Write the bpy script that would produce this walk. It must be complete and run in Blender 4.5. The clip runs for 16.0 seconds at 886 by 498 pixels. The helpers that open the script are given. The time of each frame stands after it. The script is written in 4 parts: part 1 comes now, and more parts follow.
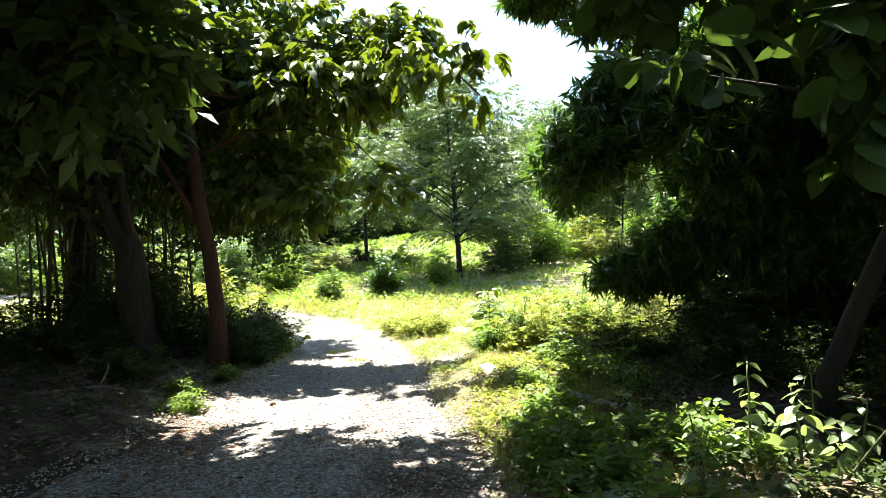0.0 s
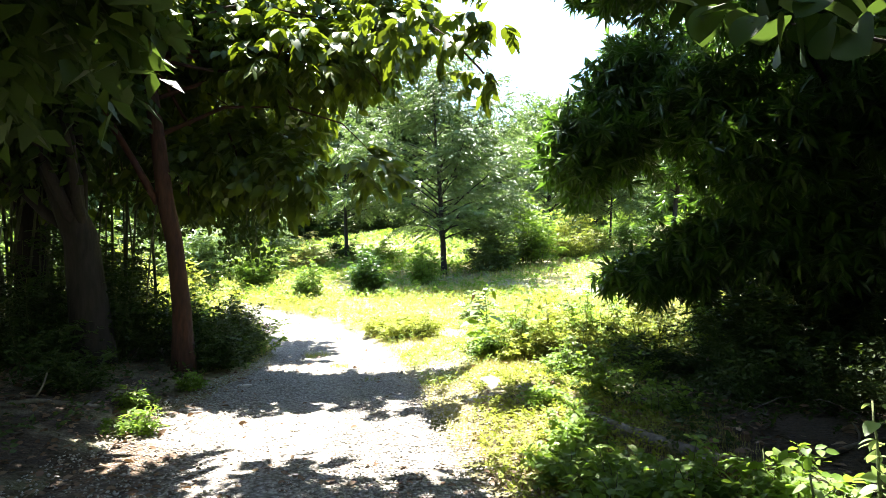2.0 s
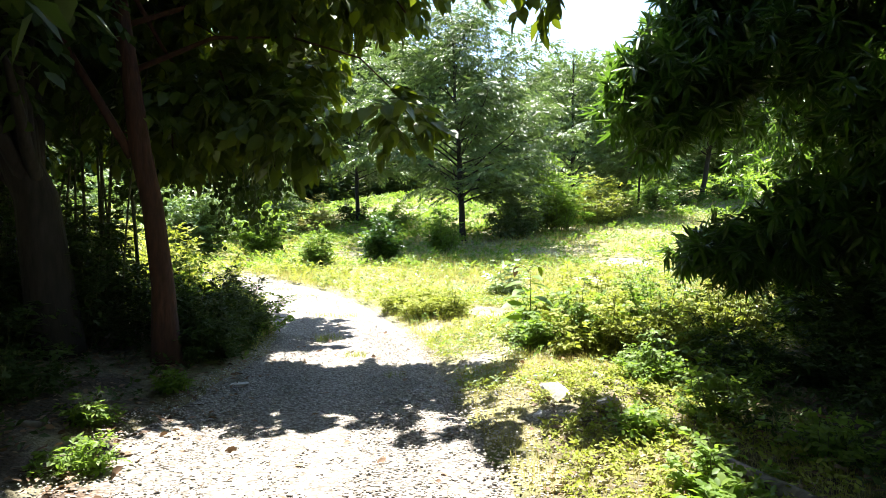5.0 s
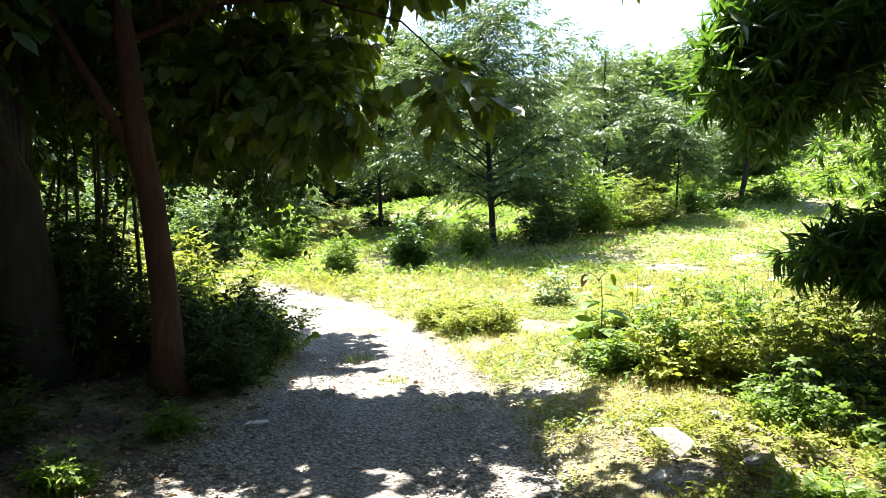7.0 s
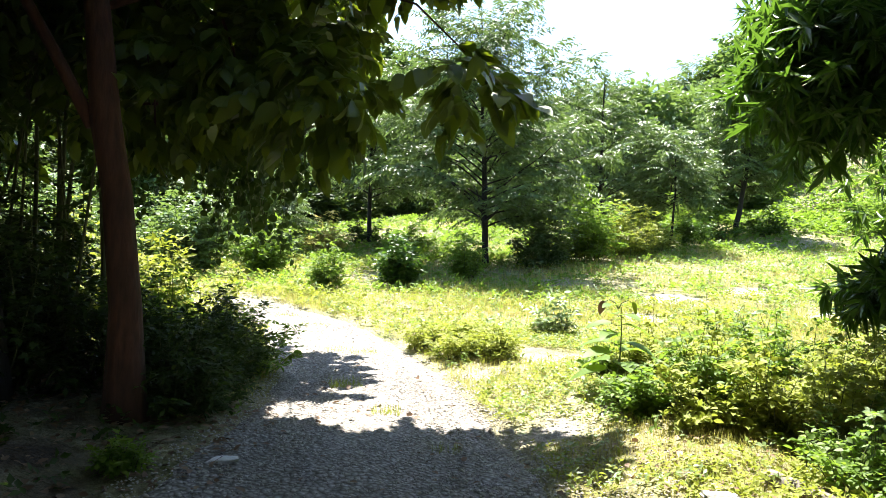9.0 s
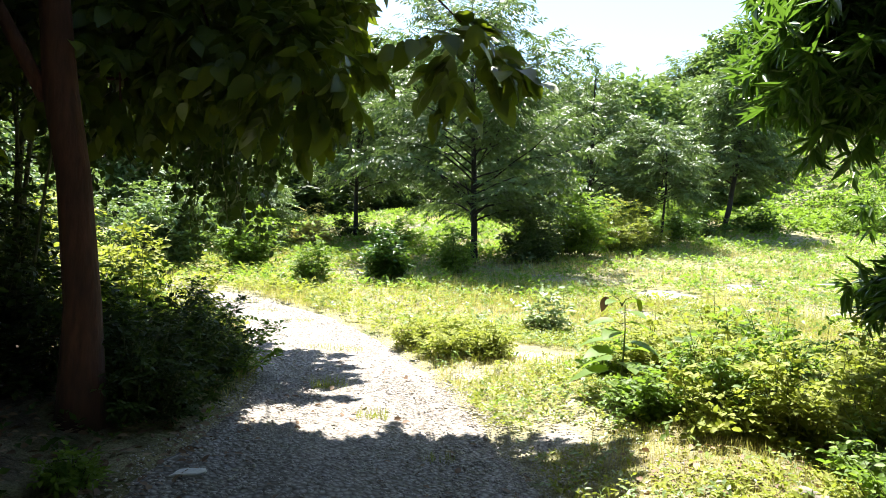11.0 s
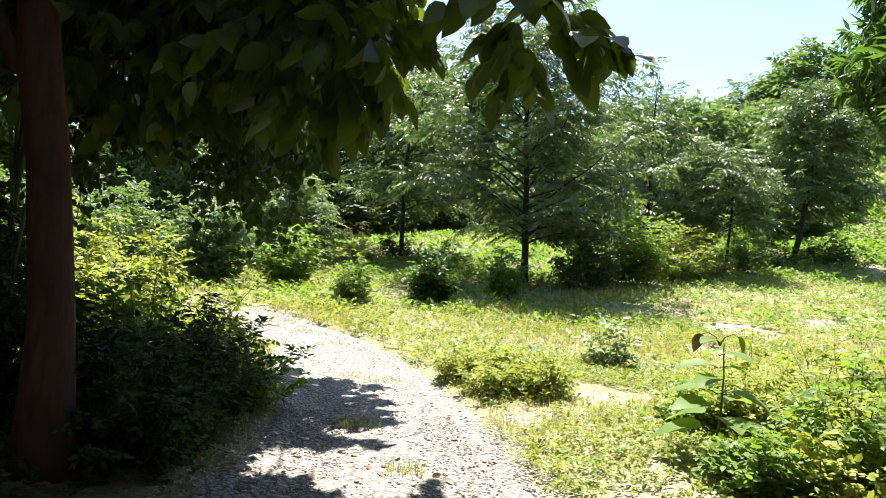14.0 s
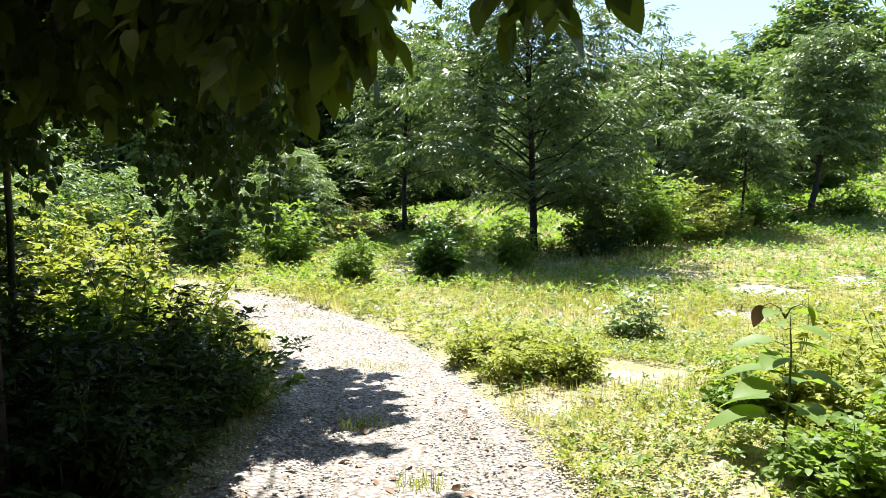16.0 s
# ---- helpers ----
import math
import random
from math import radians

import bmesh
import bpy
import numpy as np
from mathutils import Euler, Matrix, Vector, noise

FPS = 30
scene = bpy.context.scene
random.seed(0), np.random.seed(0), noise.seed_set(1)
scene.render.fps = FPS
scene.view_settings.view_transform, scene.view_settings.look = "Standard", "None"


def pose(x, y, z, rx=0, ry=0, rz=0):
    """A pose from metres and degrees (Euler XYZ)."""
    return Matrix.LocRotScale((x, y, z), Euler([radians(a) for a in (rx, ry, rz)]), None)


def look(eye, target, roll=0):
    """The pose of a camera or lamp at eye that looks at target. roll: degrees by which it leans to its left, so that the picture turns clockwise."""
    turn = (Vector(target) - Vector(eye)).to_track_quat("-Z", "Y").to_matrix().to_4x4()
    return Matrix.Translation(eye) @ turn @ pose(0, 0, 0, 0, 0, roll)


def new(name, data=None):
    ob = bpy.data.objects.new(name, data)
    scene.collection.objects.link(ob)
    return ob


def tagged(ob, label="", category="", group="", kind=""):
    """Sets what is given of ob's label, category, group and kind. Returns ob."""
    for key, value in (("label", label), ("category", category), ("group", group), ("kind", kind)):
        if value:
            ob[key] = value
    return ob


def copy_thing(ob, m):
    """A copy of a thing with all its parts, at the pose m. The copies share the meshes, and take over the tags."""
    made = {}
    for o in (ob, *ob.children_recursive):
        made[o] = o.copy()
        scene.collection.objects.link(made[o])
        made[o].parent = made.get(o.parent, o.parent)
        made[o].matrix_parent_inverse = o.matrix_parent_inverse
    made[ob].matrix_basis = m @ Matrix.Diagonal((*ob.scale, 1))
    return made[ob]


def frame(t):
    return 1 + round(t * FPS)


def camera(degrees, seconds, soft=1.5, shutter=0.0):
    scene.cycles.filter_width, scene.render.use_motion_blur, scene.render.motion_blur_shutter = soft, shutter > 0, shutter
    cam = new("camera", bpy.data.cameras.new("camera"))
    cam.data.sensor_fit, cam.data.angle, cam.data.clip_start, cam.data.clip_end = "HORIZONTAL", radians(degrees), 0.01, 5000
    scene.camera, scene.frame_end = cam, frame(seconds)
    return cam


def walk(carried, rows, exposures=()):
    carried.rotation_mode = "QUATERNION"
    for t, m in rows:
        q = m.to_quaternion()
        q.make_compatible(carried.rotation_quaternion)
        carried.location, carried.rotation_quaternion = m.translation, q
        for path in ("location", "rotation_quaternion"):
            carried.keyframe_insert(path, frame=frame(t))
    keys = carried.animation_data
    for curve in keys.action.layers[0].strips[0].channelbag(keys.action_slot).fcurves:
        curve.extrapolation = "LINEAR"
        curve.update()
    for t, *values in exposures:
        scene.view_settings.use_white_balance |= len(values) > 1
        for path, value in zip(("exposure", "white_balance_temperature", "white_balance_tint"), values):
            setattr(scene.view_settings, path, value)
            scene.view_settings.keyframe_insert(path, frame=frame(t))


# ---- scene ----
cam = camera(68.5, 16.0, soft=0.8)
PATH = [
    (0, (0.135, 0.449, 1.344), (0.048, 2.446, 1.429), -1.4),
    (0.5, (0.093, 0.751, 1.374), (-0.048, 2.746, 1.379), 1.3),
    (1, (0.0, 0.965, 1.35), (-0.01, 2.965, 1.311), 0.4),
    (1.5, (-0.055, 1.25, 1.376), (-0.168, 3.247, 1.391), 0.2),
    (2, (-0.15, 1.463, 1.385), (-0.169, 3.462, 1.458), -0.3),
    (2.5, (-0.24, 1.729, 1.423), (-0.249, 3.728, 1.372), -0.3),
    (3, (-0.26, 2.02, 1.432), (-0.313, 4.018, 1.351), 1.2),
    (3.5, (-0.319, 2.22, 1.469), (-0.106, 4.207, 1.399), -1.2),
    (4, (-0.357, 2.568, 1.466), (-0.319, 4.568, 1.423), -0.0),
    (4.5, (-0.435, 2.808, 1.487), (-0.329, 4.805, 1.448), -1.8),
    (5, (-0.525, 3.142, 1.484), (-0.57, 5.141, 1.445), 0.2),
    (5.2, (-0.546, 3.275, 1.461), (-0.705, 5.267, 1.386), 2.2),
    (7.3, (-0.97, 4.54, 1.416), (-1.065, 6.538, 1.406), -0.3),
    (7.5, (-0.978, 4.593, 1.392), (-1.088, 6.59, 1.383), 0.7),
    (8, (-1.072, 4.818, 1.381), (-1.098, 6.817, 1.405), -1.1),
    (8.5, (-1.083, 5.032, 1.383), (-1.144, 7.03, 1.439), 1.6),
    (8.7, (-1.119, 5.095, 1.384), (-1.18, 7.093, 1.434), 2.4),
    (10.8, (-1.247, 5.56, 1.345), (-1.268, 7.56, 1.387), 2.4),
    (11, (-1.22, 5.625, 1.354), (-1.232, 7.625, 1.389), 2.9),
    (11.5, (-1.242, 5.739, 1.377), (-1.278, 7.739, 1.398), 1.5),
    (12, (-1.284, 5.922, 1.371), (-1.335, 7.921, 1.345), 0.4),
    (12.5, (-1.276, 6.101, 1.349), (-1.421, 8.096, 1.382), 3.2),
    (13, (-1.277, 6.264, 1.37), (-1.384, 8.261, 1.381), 2.0),
    (13.5, (-1.327, 6.405, 1.354), (-1.468, 8.4, 1.331), 1.7),
    (14, (-1.282, 6.638, 1.327), (-1.442, 8.629, 1.426), 4.6),
    (14.5, (-1.3, 6.768, 1.342), (-1.505, 8.757, 1.303), 1.6),
    (15, (-1.353, 6.929, 1.339), (-1.489, 8.923, 1.267), 1.6),
    (15.5, (-1.371, 7.144, 1.33), (-1.582, 9.132, 1.316), 3.8),
    (16, (-1.363, 7.391, 1.358), (-1.533, 9.384, 1.371), 1.7),
]
walk(cam, [(t, look(eye, target, roll)) for t, eye, target, roll in PATH],
     exposures=[(0, 2.62), (1, 2.98), (2, 2.95), (3, 2.76), (5, 2.38), (8, 2.38), (11, 2.14), (16, 1.88)])

# ---- world and sun ----
SUN_WAY = Vector((-0.06, 0.36, 0.93)).normalized()      # from the ground towards the sun
world = bpy.data.worlds.new("sky")
scene.world = world
world.use_nodes = True
wn = world.node_tree.nodes
sky = wn.new("ShaderNodeTexSky")
sky.sky_type = 'NISHITA'
sky.sun_disc = False
sky.sun_elevation = math.asin(SUN_WAY.z)
sky.sun_rotation = math.atan2(SUN_WAY.x, SUN_WAY.y)
sky.dust_density = 0.5
wn["Background"].inputs["Strength"].default_value = 0.092
world.node_tree.links.new(sky.outputs[0], wn["Background"].inputs[0])
sun = new("sun", bpy.data.lights.new("sun", 'SUN'))
sun.data.energy = 5.0
sun.data.angle = radians(0.55)
sun.data.color = (1.0, 0.955, 0.88)
sun.matrix_world = look((0, 0, 30), Vector((0, 0, 30)) - SUN_WAY)


# ---- materials ----
def material(name):
    m = bpy.data.materials.new(name)
    m.use_nodes = True
    return m, m.node_tree.nodes, m.node_tree.links, m.node_tree.nodes["Principled BSDF"]


def ramp(nodes, links, value, stops):
    r = nodes.new("ShaderNodeValToRGB")
    links.new(value, r.inputs[0])
    while len(r.color_ramp.elements) < len(stops):
        r.color_ramp.elements.new(0.5)
    for e, (p, c) in zip(r.color_ramp.elements, stops):
        e.position, e.color = p, (*c, 1)
    return r.outputs[0]


def noise_of(nodes, links, scale, detail=4, vector=None):
    n = nodes.new("ShaderNodeTexNoise")
    n.inputs["Scale"].default_value = scale
    n.inputs["Detail"].default_value = detail
    if vector is None:
        vector = nodes.new("ShaderNodeTexCoord").outputs["Object"]
    links.new(vector, n.inputs["Vector"])
    return n.outputs["Fac"]


def mix(nodes, links, fac, a, b):
    m = nodes.new("ShaderNodeMix")
    m.data_type = 'RGBA'
    for sock, v in ((m.inputs[0], fac), (m.inputs[6], a), (m.inputs[7], b)):
        if isinstance(v, (int, float)):
            sock.default_value = v
        elif isinstance(v, tuple):
            sock.default_value = (*v, 1)
        else:
            links.new(v, sock)
    return m.outputs[2]


def bump(nodes, links, height, bsdf, strength, distance):
    b = nodes.new("ShaderNodeBump")
    b.inputs["Strength"].default_value = strength
    b.inputs["Distance"].default_value = distance
    links.new(height, b.inputs["Height"])
    links.new(b.outputs[0], bsdf.inputs["Normal"])


def leaf_material(name, dark, mid, light, glow, through_part=0.4, rough=0.42, gloss=0.45):
    """Leaves: colour varies from leaf to leaf and over each blade, and part of the light passes through."""
    m, n, l, b = material(name)
    geo = n.new("ShaderNodeNewGeometry")
    tint = ramp(n, l, geo.outputs["Random Per Island"], [(0.0, dark), (0.55, mid), (1.0, light)])
    grain = noise_of(n, l, 9.0, 3)
    tint = mix(n, l, grain, tint, mid)
    l.new(tint, b.inputs["Base Color"])
    b.inputs["Roughness"].default_value = rough
    b.inputs["Specular IOR Level"].default_value = gloss
    tr = n.new("ShaderNodeBsdfTranslucent")
    l.new(mix(n, l, 0.55, tint, glow), tr.inputs["Color"])
    sh = n.new("ShaderNodeMixShader")
    sh.inputs[0].default_value = through_part
    l.new(b.outputs[0], sh.inputs[1])
    l.new(tr.outputs[0], sh.inputs[2])
    l.new(sh.outputs[0], n["Material Output"].inputs[0])
    return m


def bark_material(name, dark, light, scale):
    m, n, l, b = material(name)
    tc = n.new("ShaderNodeTexCoord")
    mp = n.new("ShaderNodeMapping")
    mp.inputs["Scale"].default_value = (1, 1, 0.22)
    l.new(tc.outputs["Object"], mp.inputs[0])
    fine = noise_of(n, l, scale, 6, mp.outputs[0])
    broad = noise_of(n, l, 2.2, 3)
    c = ramp(n, l, fine, [(0.3, dark), (0.7, light)])
    c = mix(n, l, broad, c, dark)
    l.new(c, b.inputs["Base Color"])
    b.inputs["Roughness"].default_value = 0.9
    bump(n, l, fine, b, 0.7, 0.02)
    return m


def spots(nodes, links, centres):
    """A soft mask, 1 within each (x, y, radius), broken up by noise."""
    tc = nodes.new("ShaderNodeTexCoord").outputs["Object"]
    nz = noise_of(nodes, links, 2.3, 5)
    total = None
    for x, y, r in centres:
        d = nodes.new("ShaderNodeVectorMath")
        d.operation = 'DISTANCE'
        flat = nodes.new("ShaderNodeVectorMath")
        flat.operation = 'MULTIPLY'
        flat.inputs[1].default_value = (1, 1, 0)
        links.new(tc, flat.inputs[0])
        links.new(flat.outputs[0], d.inputs[0])
        d.inputs[1].default_value = (x, y, 0)
        a = nodes.new("ShaderNodeMath")
        a.operation = 'MULTIPLY_ADD'
        links.new(d.outputs["Value"], a.inputs[0])
        a.inputs[1].default_value = -1.0 / r
        a.inputs[2].default_value = 0.75
        s = nodes.new("ShaderNodeMath")
        s.operation = 'ADD'
        links.new(a.outputs[0], s.inputs[0])
        links.new(nz, s.inputs[1])
        c = nodes.new("ShaderNodeMapRange")
        c.inputs[1].default_value, c.inputs[2].default_value = 0.55, 0.85
        links.new(s.outputs[0], c.inputs[0])
        if total is None:
            total = c.outputs[0]
        else:
            mx = nodes.new("ShaderNodeMath")
            mx.operation = 'MAXIMUM'
            links.new(total, mx.inputs[0])
            links.new(c.outputs[0], mx.inputs[1])
            total = mx.outputs[0]
    return total


def ground_material():
    m, n, l, b = material("meadow_soil")
    broad, mid, fine = noise_of(n, l, 0.35, 4), noise_of(n, l, 2.6, 5), noise_of(n, l, 26, 5)
    green = ramp(n, l, mid, [(0.3, (0.13, 0.16, 0.03)), (0.5, (0.25, 0.23, 0.09)), (0.7, (0.36, 0.32, 0.2))])
    straw = ramp(n, l, fine, [(0.35, (0.22, 0.20, 0.13)), (0.65, (0.40, 0.37, 0.29))])
    mask = n.new("ShaderNodeMapRange")
    mask.inputs[1].default_value, mask.inputs[2].default_value = 0.45, 0.68
    l.new(broad, mask.inputs[0])
    c = mix(n, l, mask.outputs[0], green, straw)
    bare = ramp(n, l, fine, [(0.3, (0.24, 0.215, 0.18)), (0.7, (0.42, 0.39, 0.35))])
    c = mix(n, l, spots(n, l, [(-0.05, 14.0, 0.5), (-0.35, 10.6, 0.35), (0.2, 8.2, 0.35), (-0.9, 13.0, 0.25), (4.0, 21.0, 1.3), (2.6, 18.6, 0.8), (6.5, 22.5, 1.2), (0.7, 18.5, 0.5)]), c, bare)
    # leaf litter, its brown darkened further to imitate the trees' shade
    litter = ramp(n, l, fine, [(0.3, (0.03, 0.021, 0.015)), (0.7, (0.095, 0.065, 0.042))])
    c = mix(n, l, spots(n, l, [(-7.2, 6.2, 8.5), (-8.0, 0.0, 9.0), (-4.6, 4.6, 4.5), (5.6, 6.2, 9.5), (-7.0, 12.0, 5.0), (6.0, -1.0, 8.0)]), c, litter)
    crumb = ramp(n, l, noise_of(n, l, 95, 3), [(0.35, (0.5, 0.48, 0.45)), (0.6, (1.0, 1.0, 1.0))])
    grit = n.new("ShaderNodeMix")
    grit.data_type, grit.blend_type = 'RGBA', 'MULTIPLY'
    grit.inputs[0].default_value = 0.85
    l.new(c, grit.inputs[6])
    l.new(crumb, grit.inputs[7])
    l.new(grit.outputs[2], b.inputs["Base Color"])
    b.inputs["Roughness"].default_value = 0.95
    bump(n, l, fine, b, 0.9, 0.05)
    return m


def road_material():
    m, n, l, b = material("pale_gravel")
    tc = n.new("ShaderNodeTexCoord").outputs["Object"]
    v = n.new("ShaderNodeTexVoronoi")
    v.inputs["Scale"].default_value = 26
    l.new(tc, v.inputs["Vector"])
    broad, fine = noise_of(n, l, 1.3, 5), noise_of(n, l, 60, 4)
    c = ramp(n, l, v.outputs["Color"], [(0.1, (0.16, 0.14, 0.12)), (0.6, (0.35, 0.32, 0.285)), (1.0, (0.5, 0.47, 0.43))])
    dust = ramp(n, l, fine, [(0.3, (0.27, 0.245, 0.215)), (0.7, (0.46, 0.435, 0.40))])
    c = mix(n, l, broad, c, dust)
    litter = ramp(n, l, fine, [(0.3, (0.06, 0.04, 0.028)), (0.7, (0.24, 0.16, 0.1))])
    c = mix(n, l, spots(n, l, [(-3.3, 8.6, 0.8), (-3.0, 6.2, 1.4), (-2.6, 3.0, 1.6), (-0.2, 4.9, 0.7)]), c, litter)
    crack = ramp(n, l, v.outputs["Distance"], [(0.2, (1.0, 1.0, 1.0)), (0.7, (0.38, 0.35, 0.32))])
    grit = n.new("ShaderNodeMix")
    grit.data_type, grit.blend_type = 'RGBA', 'MULTIPLY'
    grit.inputs[0].default_value = 0.9
    l.new(c, grit.inputs[6])
    l.new(crack, grit.inputs[7])
    l.new(grit.outputs[2], b.inputs["Base Color"])
    b.inputs["Roughness"].default_value = 0.93
    bump(n, l, v.outputs["Distance"], b, 0.9, -0.03)
    return m


def stone_material(name, dark, light):
    m, n, l, b = material(name)
    fine, broad = noise_of(n, l, 40, 6), noise_of(n, l, 6, 4)
    info = n.new("ShaderNodeNewGeometry")
    c = ramp(n, l, broad, [(0.3, dark), (0.7, light)])
    c = mix(n, l, info.outputs["Random Per Island"], c, mix(n, l, fine, dark, light))
    l.new(c, b.inputs["Base Color"])
    b.inputs["Roughness"].default_value = 0.9
    bump(n, l, fine, b, 0.5, 0.01)
    return m


M_TEAK = leaf_material("broad_leaf", (0.028, 0.052, 0.008), (0.052, 0.09, 0.013), (0.11, 0.15, 0.02), (0.36, 0.46, 0.015), 0.26, 0.5, 0.36)
M_MANGO = leaf_material("mango_leaf", (0.025, 0.058, 0.012), (0.048, 0.105, 0.018), (0.09, 0.165, 0.028), (0.16, 0.31, 0.02), 0.36, 0.32)
M_ROUND = leaf_material("round_leaf", (0.018, 0.042, 0.010), (0.034, 0.07, 0.016), (0.056, 0.10, 0.024), (0.16, 0.26, 0.03), 0.2, 0.6, 0.2)
# leaf green darkened to stand in for deep shade under the trees
M_SHADE = leaf_material("shaded_leaf", (0.018, 0.036, 0.010), (0.036, 0.064, 0.015), (0.065, 0.10, 0.025), (0.13, 0.21, 0.02), 0.28, 0.55, 0.22)
M_TREE = leaf_material("field_tree_leaf", (0.038, 0.072, 0.022), (0.074, 0.122, 0.042), (0.14, 0.195, 0.08), (0.21, 0.32, 0.06), 0.3, 0.42, 0.36)
M_FAR = leaf_material("woodland_leaf", (0.05, 0.10, 0.034), (0.092, 0.158, 0.056), (0.175, 0.24, 0.095), (0.25, 0.37, 0.045), 0.33, 0.5, 0.32)
M_BUSH = leaf_material("shrub_leaf", (0.05, 0.10, 0.012), (0.112, 0.185, 0.03), (0.23, 0.30, 0.06), (0.30, 0.48, 0.035), 0.45, 0.52, 0.3)
M_WEED = leaf_material("weed_leaf", (0.12, 0.165, 0.012), (0.23, 0.26, 0.05), (0.38, 0.37, 0.115), (0.42, 0.50, 0.04), 0.38, 0.6, 0.2)
M_PALE = leaf_material("pale_leaf", (0.09, 0.16, 0.045), (0.19, 0.26, 0.11), (0.40, 0.44, 0.27), (0.36, 0.46, 0.08), 0.34, 0.42, 0.45)
M_GRASS = leaf_material("grass_blade", (0.15, 0.20, 0.02), (0.385, 0.345, 0.10), (0.67, 0.55, 0.31), (0.55, 0.53, 0.12), 0.45, 0.6)
M_DRY = leaf_material("dry_leaf", (0.07, 0.04, 0.022), (0.17, 0.10, 0.055), (0.38, 0.29, 0.19), (0.25, 0.14, 0.05), 0.12, 0.7)
M_BARK = bark_material("reddish_bark", (0.028, 0.012, 0.008), (0.105, 0.040, 0.021), 24)
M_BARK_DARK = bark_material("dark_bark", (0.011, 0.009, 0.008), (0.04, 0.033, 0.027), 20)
M_BARK_GREY = bark_material("grey_bark", (0.07, 0.06, 0.05), (0.2, 0.18, 0.15), 22)
M_STEM = bark_material("green_stem", (0.07, 0.09, 0.03), (0.15, 0.18, 0.06), 40)
M_CULM = bark_material("bamboo_culm", (0.05, 0.06, 0.03), (0.13, 0.14, 0.07), 12)
M_DEAD = bark_material("weathered_log", (0.09, 0.078, 0.065), (0.28, 0.25, 0.21), 26)
M_STONE = stone_material("limestone", (0.52, 0.50, 0.46), (0.78, 0.76, 0.71))
M_GREY = stone_material("grey_stone", (0.2, 0.18, 0.16), (0.45, 0.42, 0.37))
M_PEBBLE = stone_material("gravel_stone", (0.26, 0.235, 0.2), (0.58, 0.54, 0.48))
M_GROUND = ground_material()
M_ROAD = road_material()

# ---- mesh helpers ----
RNG = np.random.default_rng(7)
Z = np.array((0.0, 0.0, 1.0))


def unit(a):
    return a / np.maximum(np.linalg.norm(a, axis=-1, keepdims=True), 1e-9)


def mesh_of(name, verts, faces, mat, smooth=False):
    me = bpy.data.meshes.new(name)
    me.from_pydata(verts, [], faces)
    me.materials.append(mat)
    if smooth:
        me.shade_smooth()
    return me


def array_mesh(name, verts, loops, sizes, mat, smooth=False):
    """A mesh from flat numpy arrays: corner indices and the corners of each face."""
    me = bpy.data.meshes.new(name)
    me.vertices.add(len(verts))
    me.vertices.foreach_set("co", np.ascontiguousarray(verts, dtype=np.float32).ravel())
    me.loops.add(len(loops))
    me.loops.foreach_set("vertex_index", np.ascontiguousarray(loops, dtype=np.int32))
    me.polygons.add(len(sizes))
    starts = np.concatenate(([0], np.cumsum(sizes)[:-1]))
    me.polygons.foreach_set("loop_start", starts.astype(np.int32))
    me.update(calc_edges=True)
    me.materials.append(mat)
    if smooth:
        me.shade_smooth()
    return me


def part(name, me, parent, label=""):
    """Links a mesh as one part under a thing."""
    ob = new(name, me)
    ob.parent = parent
    return tagged(ob, label)


# leaf blades: x across, y along, z off the blade; with their faces
OVATE = (np.array([(0, 0, 0), (0, .5, 0), (0, 1, -.1), (-.27, .28, .05), (-.25, .66, .04), (.27, .28, .05), (.25, .66, .04)]),
         [(0, 1, 4, 3), (1, 2, 4), (0, 5, 6, 1), (1, 6, 2)])
KITE = (np.array([(0, 0, 0), (.26, .42, .06), (0, 1, -.1), (-.26, .42, .06)]), [(0, 1, 2), (0, 2, 3)])
LANCE = (np.array([(0, 0, 0), (.11, .4, .03), (0, 1, -.14), (-.11, .4, .03)]), [(0, 1, 2), (0, 2, 3)])
LEAFLET = (np.array([(0, 0, 0), (.17, .42, .04), (0, 1, -.14), (-.17, .42, .04)]), [(0, 1, 2), (0, 2, 3)])
BLADE = (np.array([(-.022, 0, 0), (.022, 0, 0), (.016, .55, .07), (-.016, .55, .07), (0, 1, .3)]), [(0, 1, 2, 3), (3, 2, 4)])


def broad_blade(stations=9, wide=0.31, blunt=0.8, curl=0.28):
    """A large leaf with a smooth outline, folded along the rib and curving down."""
    v, f = [], []
    for i in range(stations):
        t = i / (stations - 1)
        w = wide * math.sin(math.pi * (0.06 + 0.94 * t) ** 0.75) ** blunt if i < stations - 1 else 0.0
        drop = -curl * t * t
        v += [(-w, t, drop + w * 0.22), (0, t, drop), (w, t, drop + w * 0.22)]
    for i in range(stations - 1):
        a = 3 * i
        f += [(a, a + 1, a + 4, a + 3), (a + 1, a + 2, a + 5, a + 4)]
    return np.array(v), f


BROAD = broad_blade()
BROAD_FEW = broad_blade(5)
ROUND = broad_blade(7, 0.43, 0.55, 0.18)
HEART = broad_blade(4, 0.4, 0.6, 0.15)


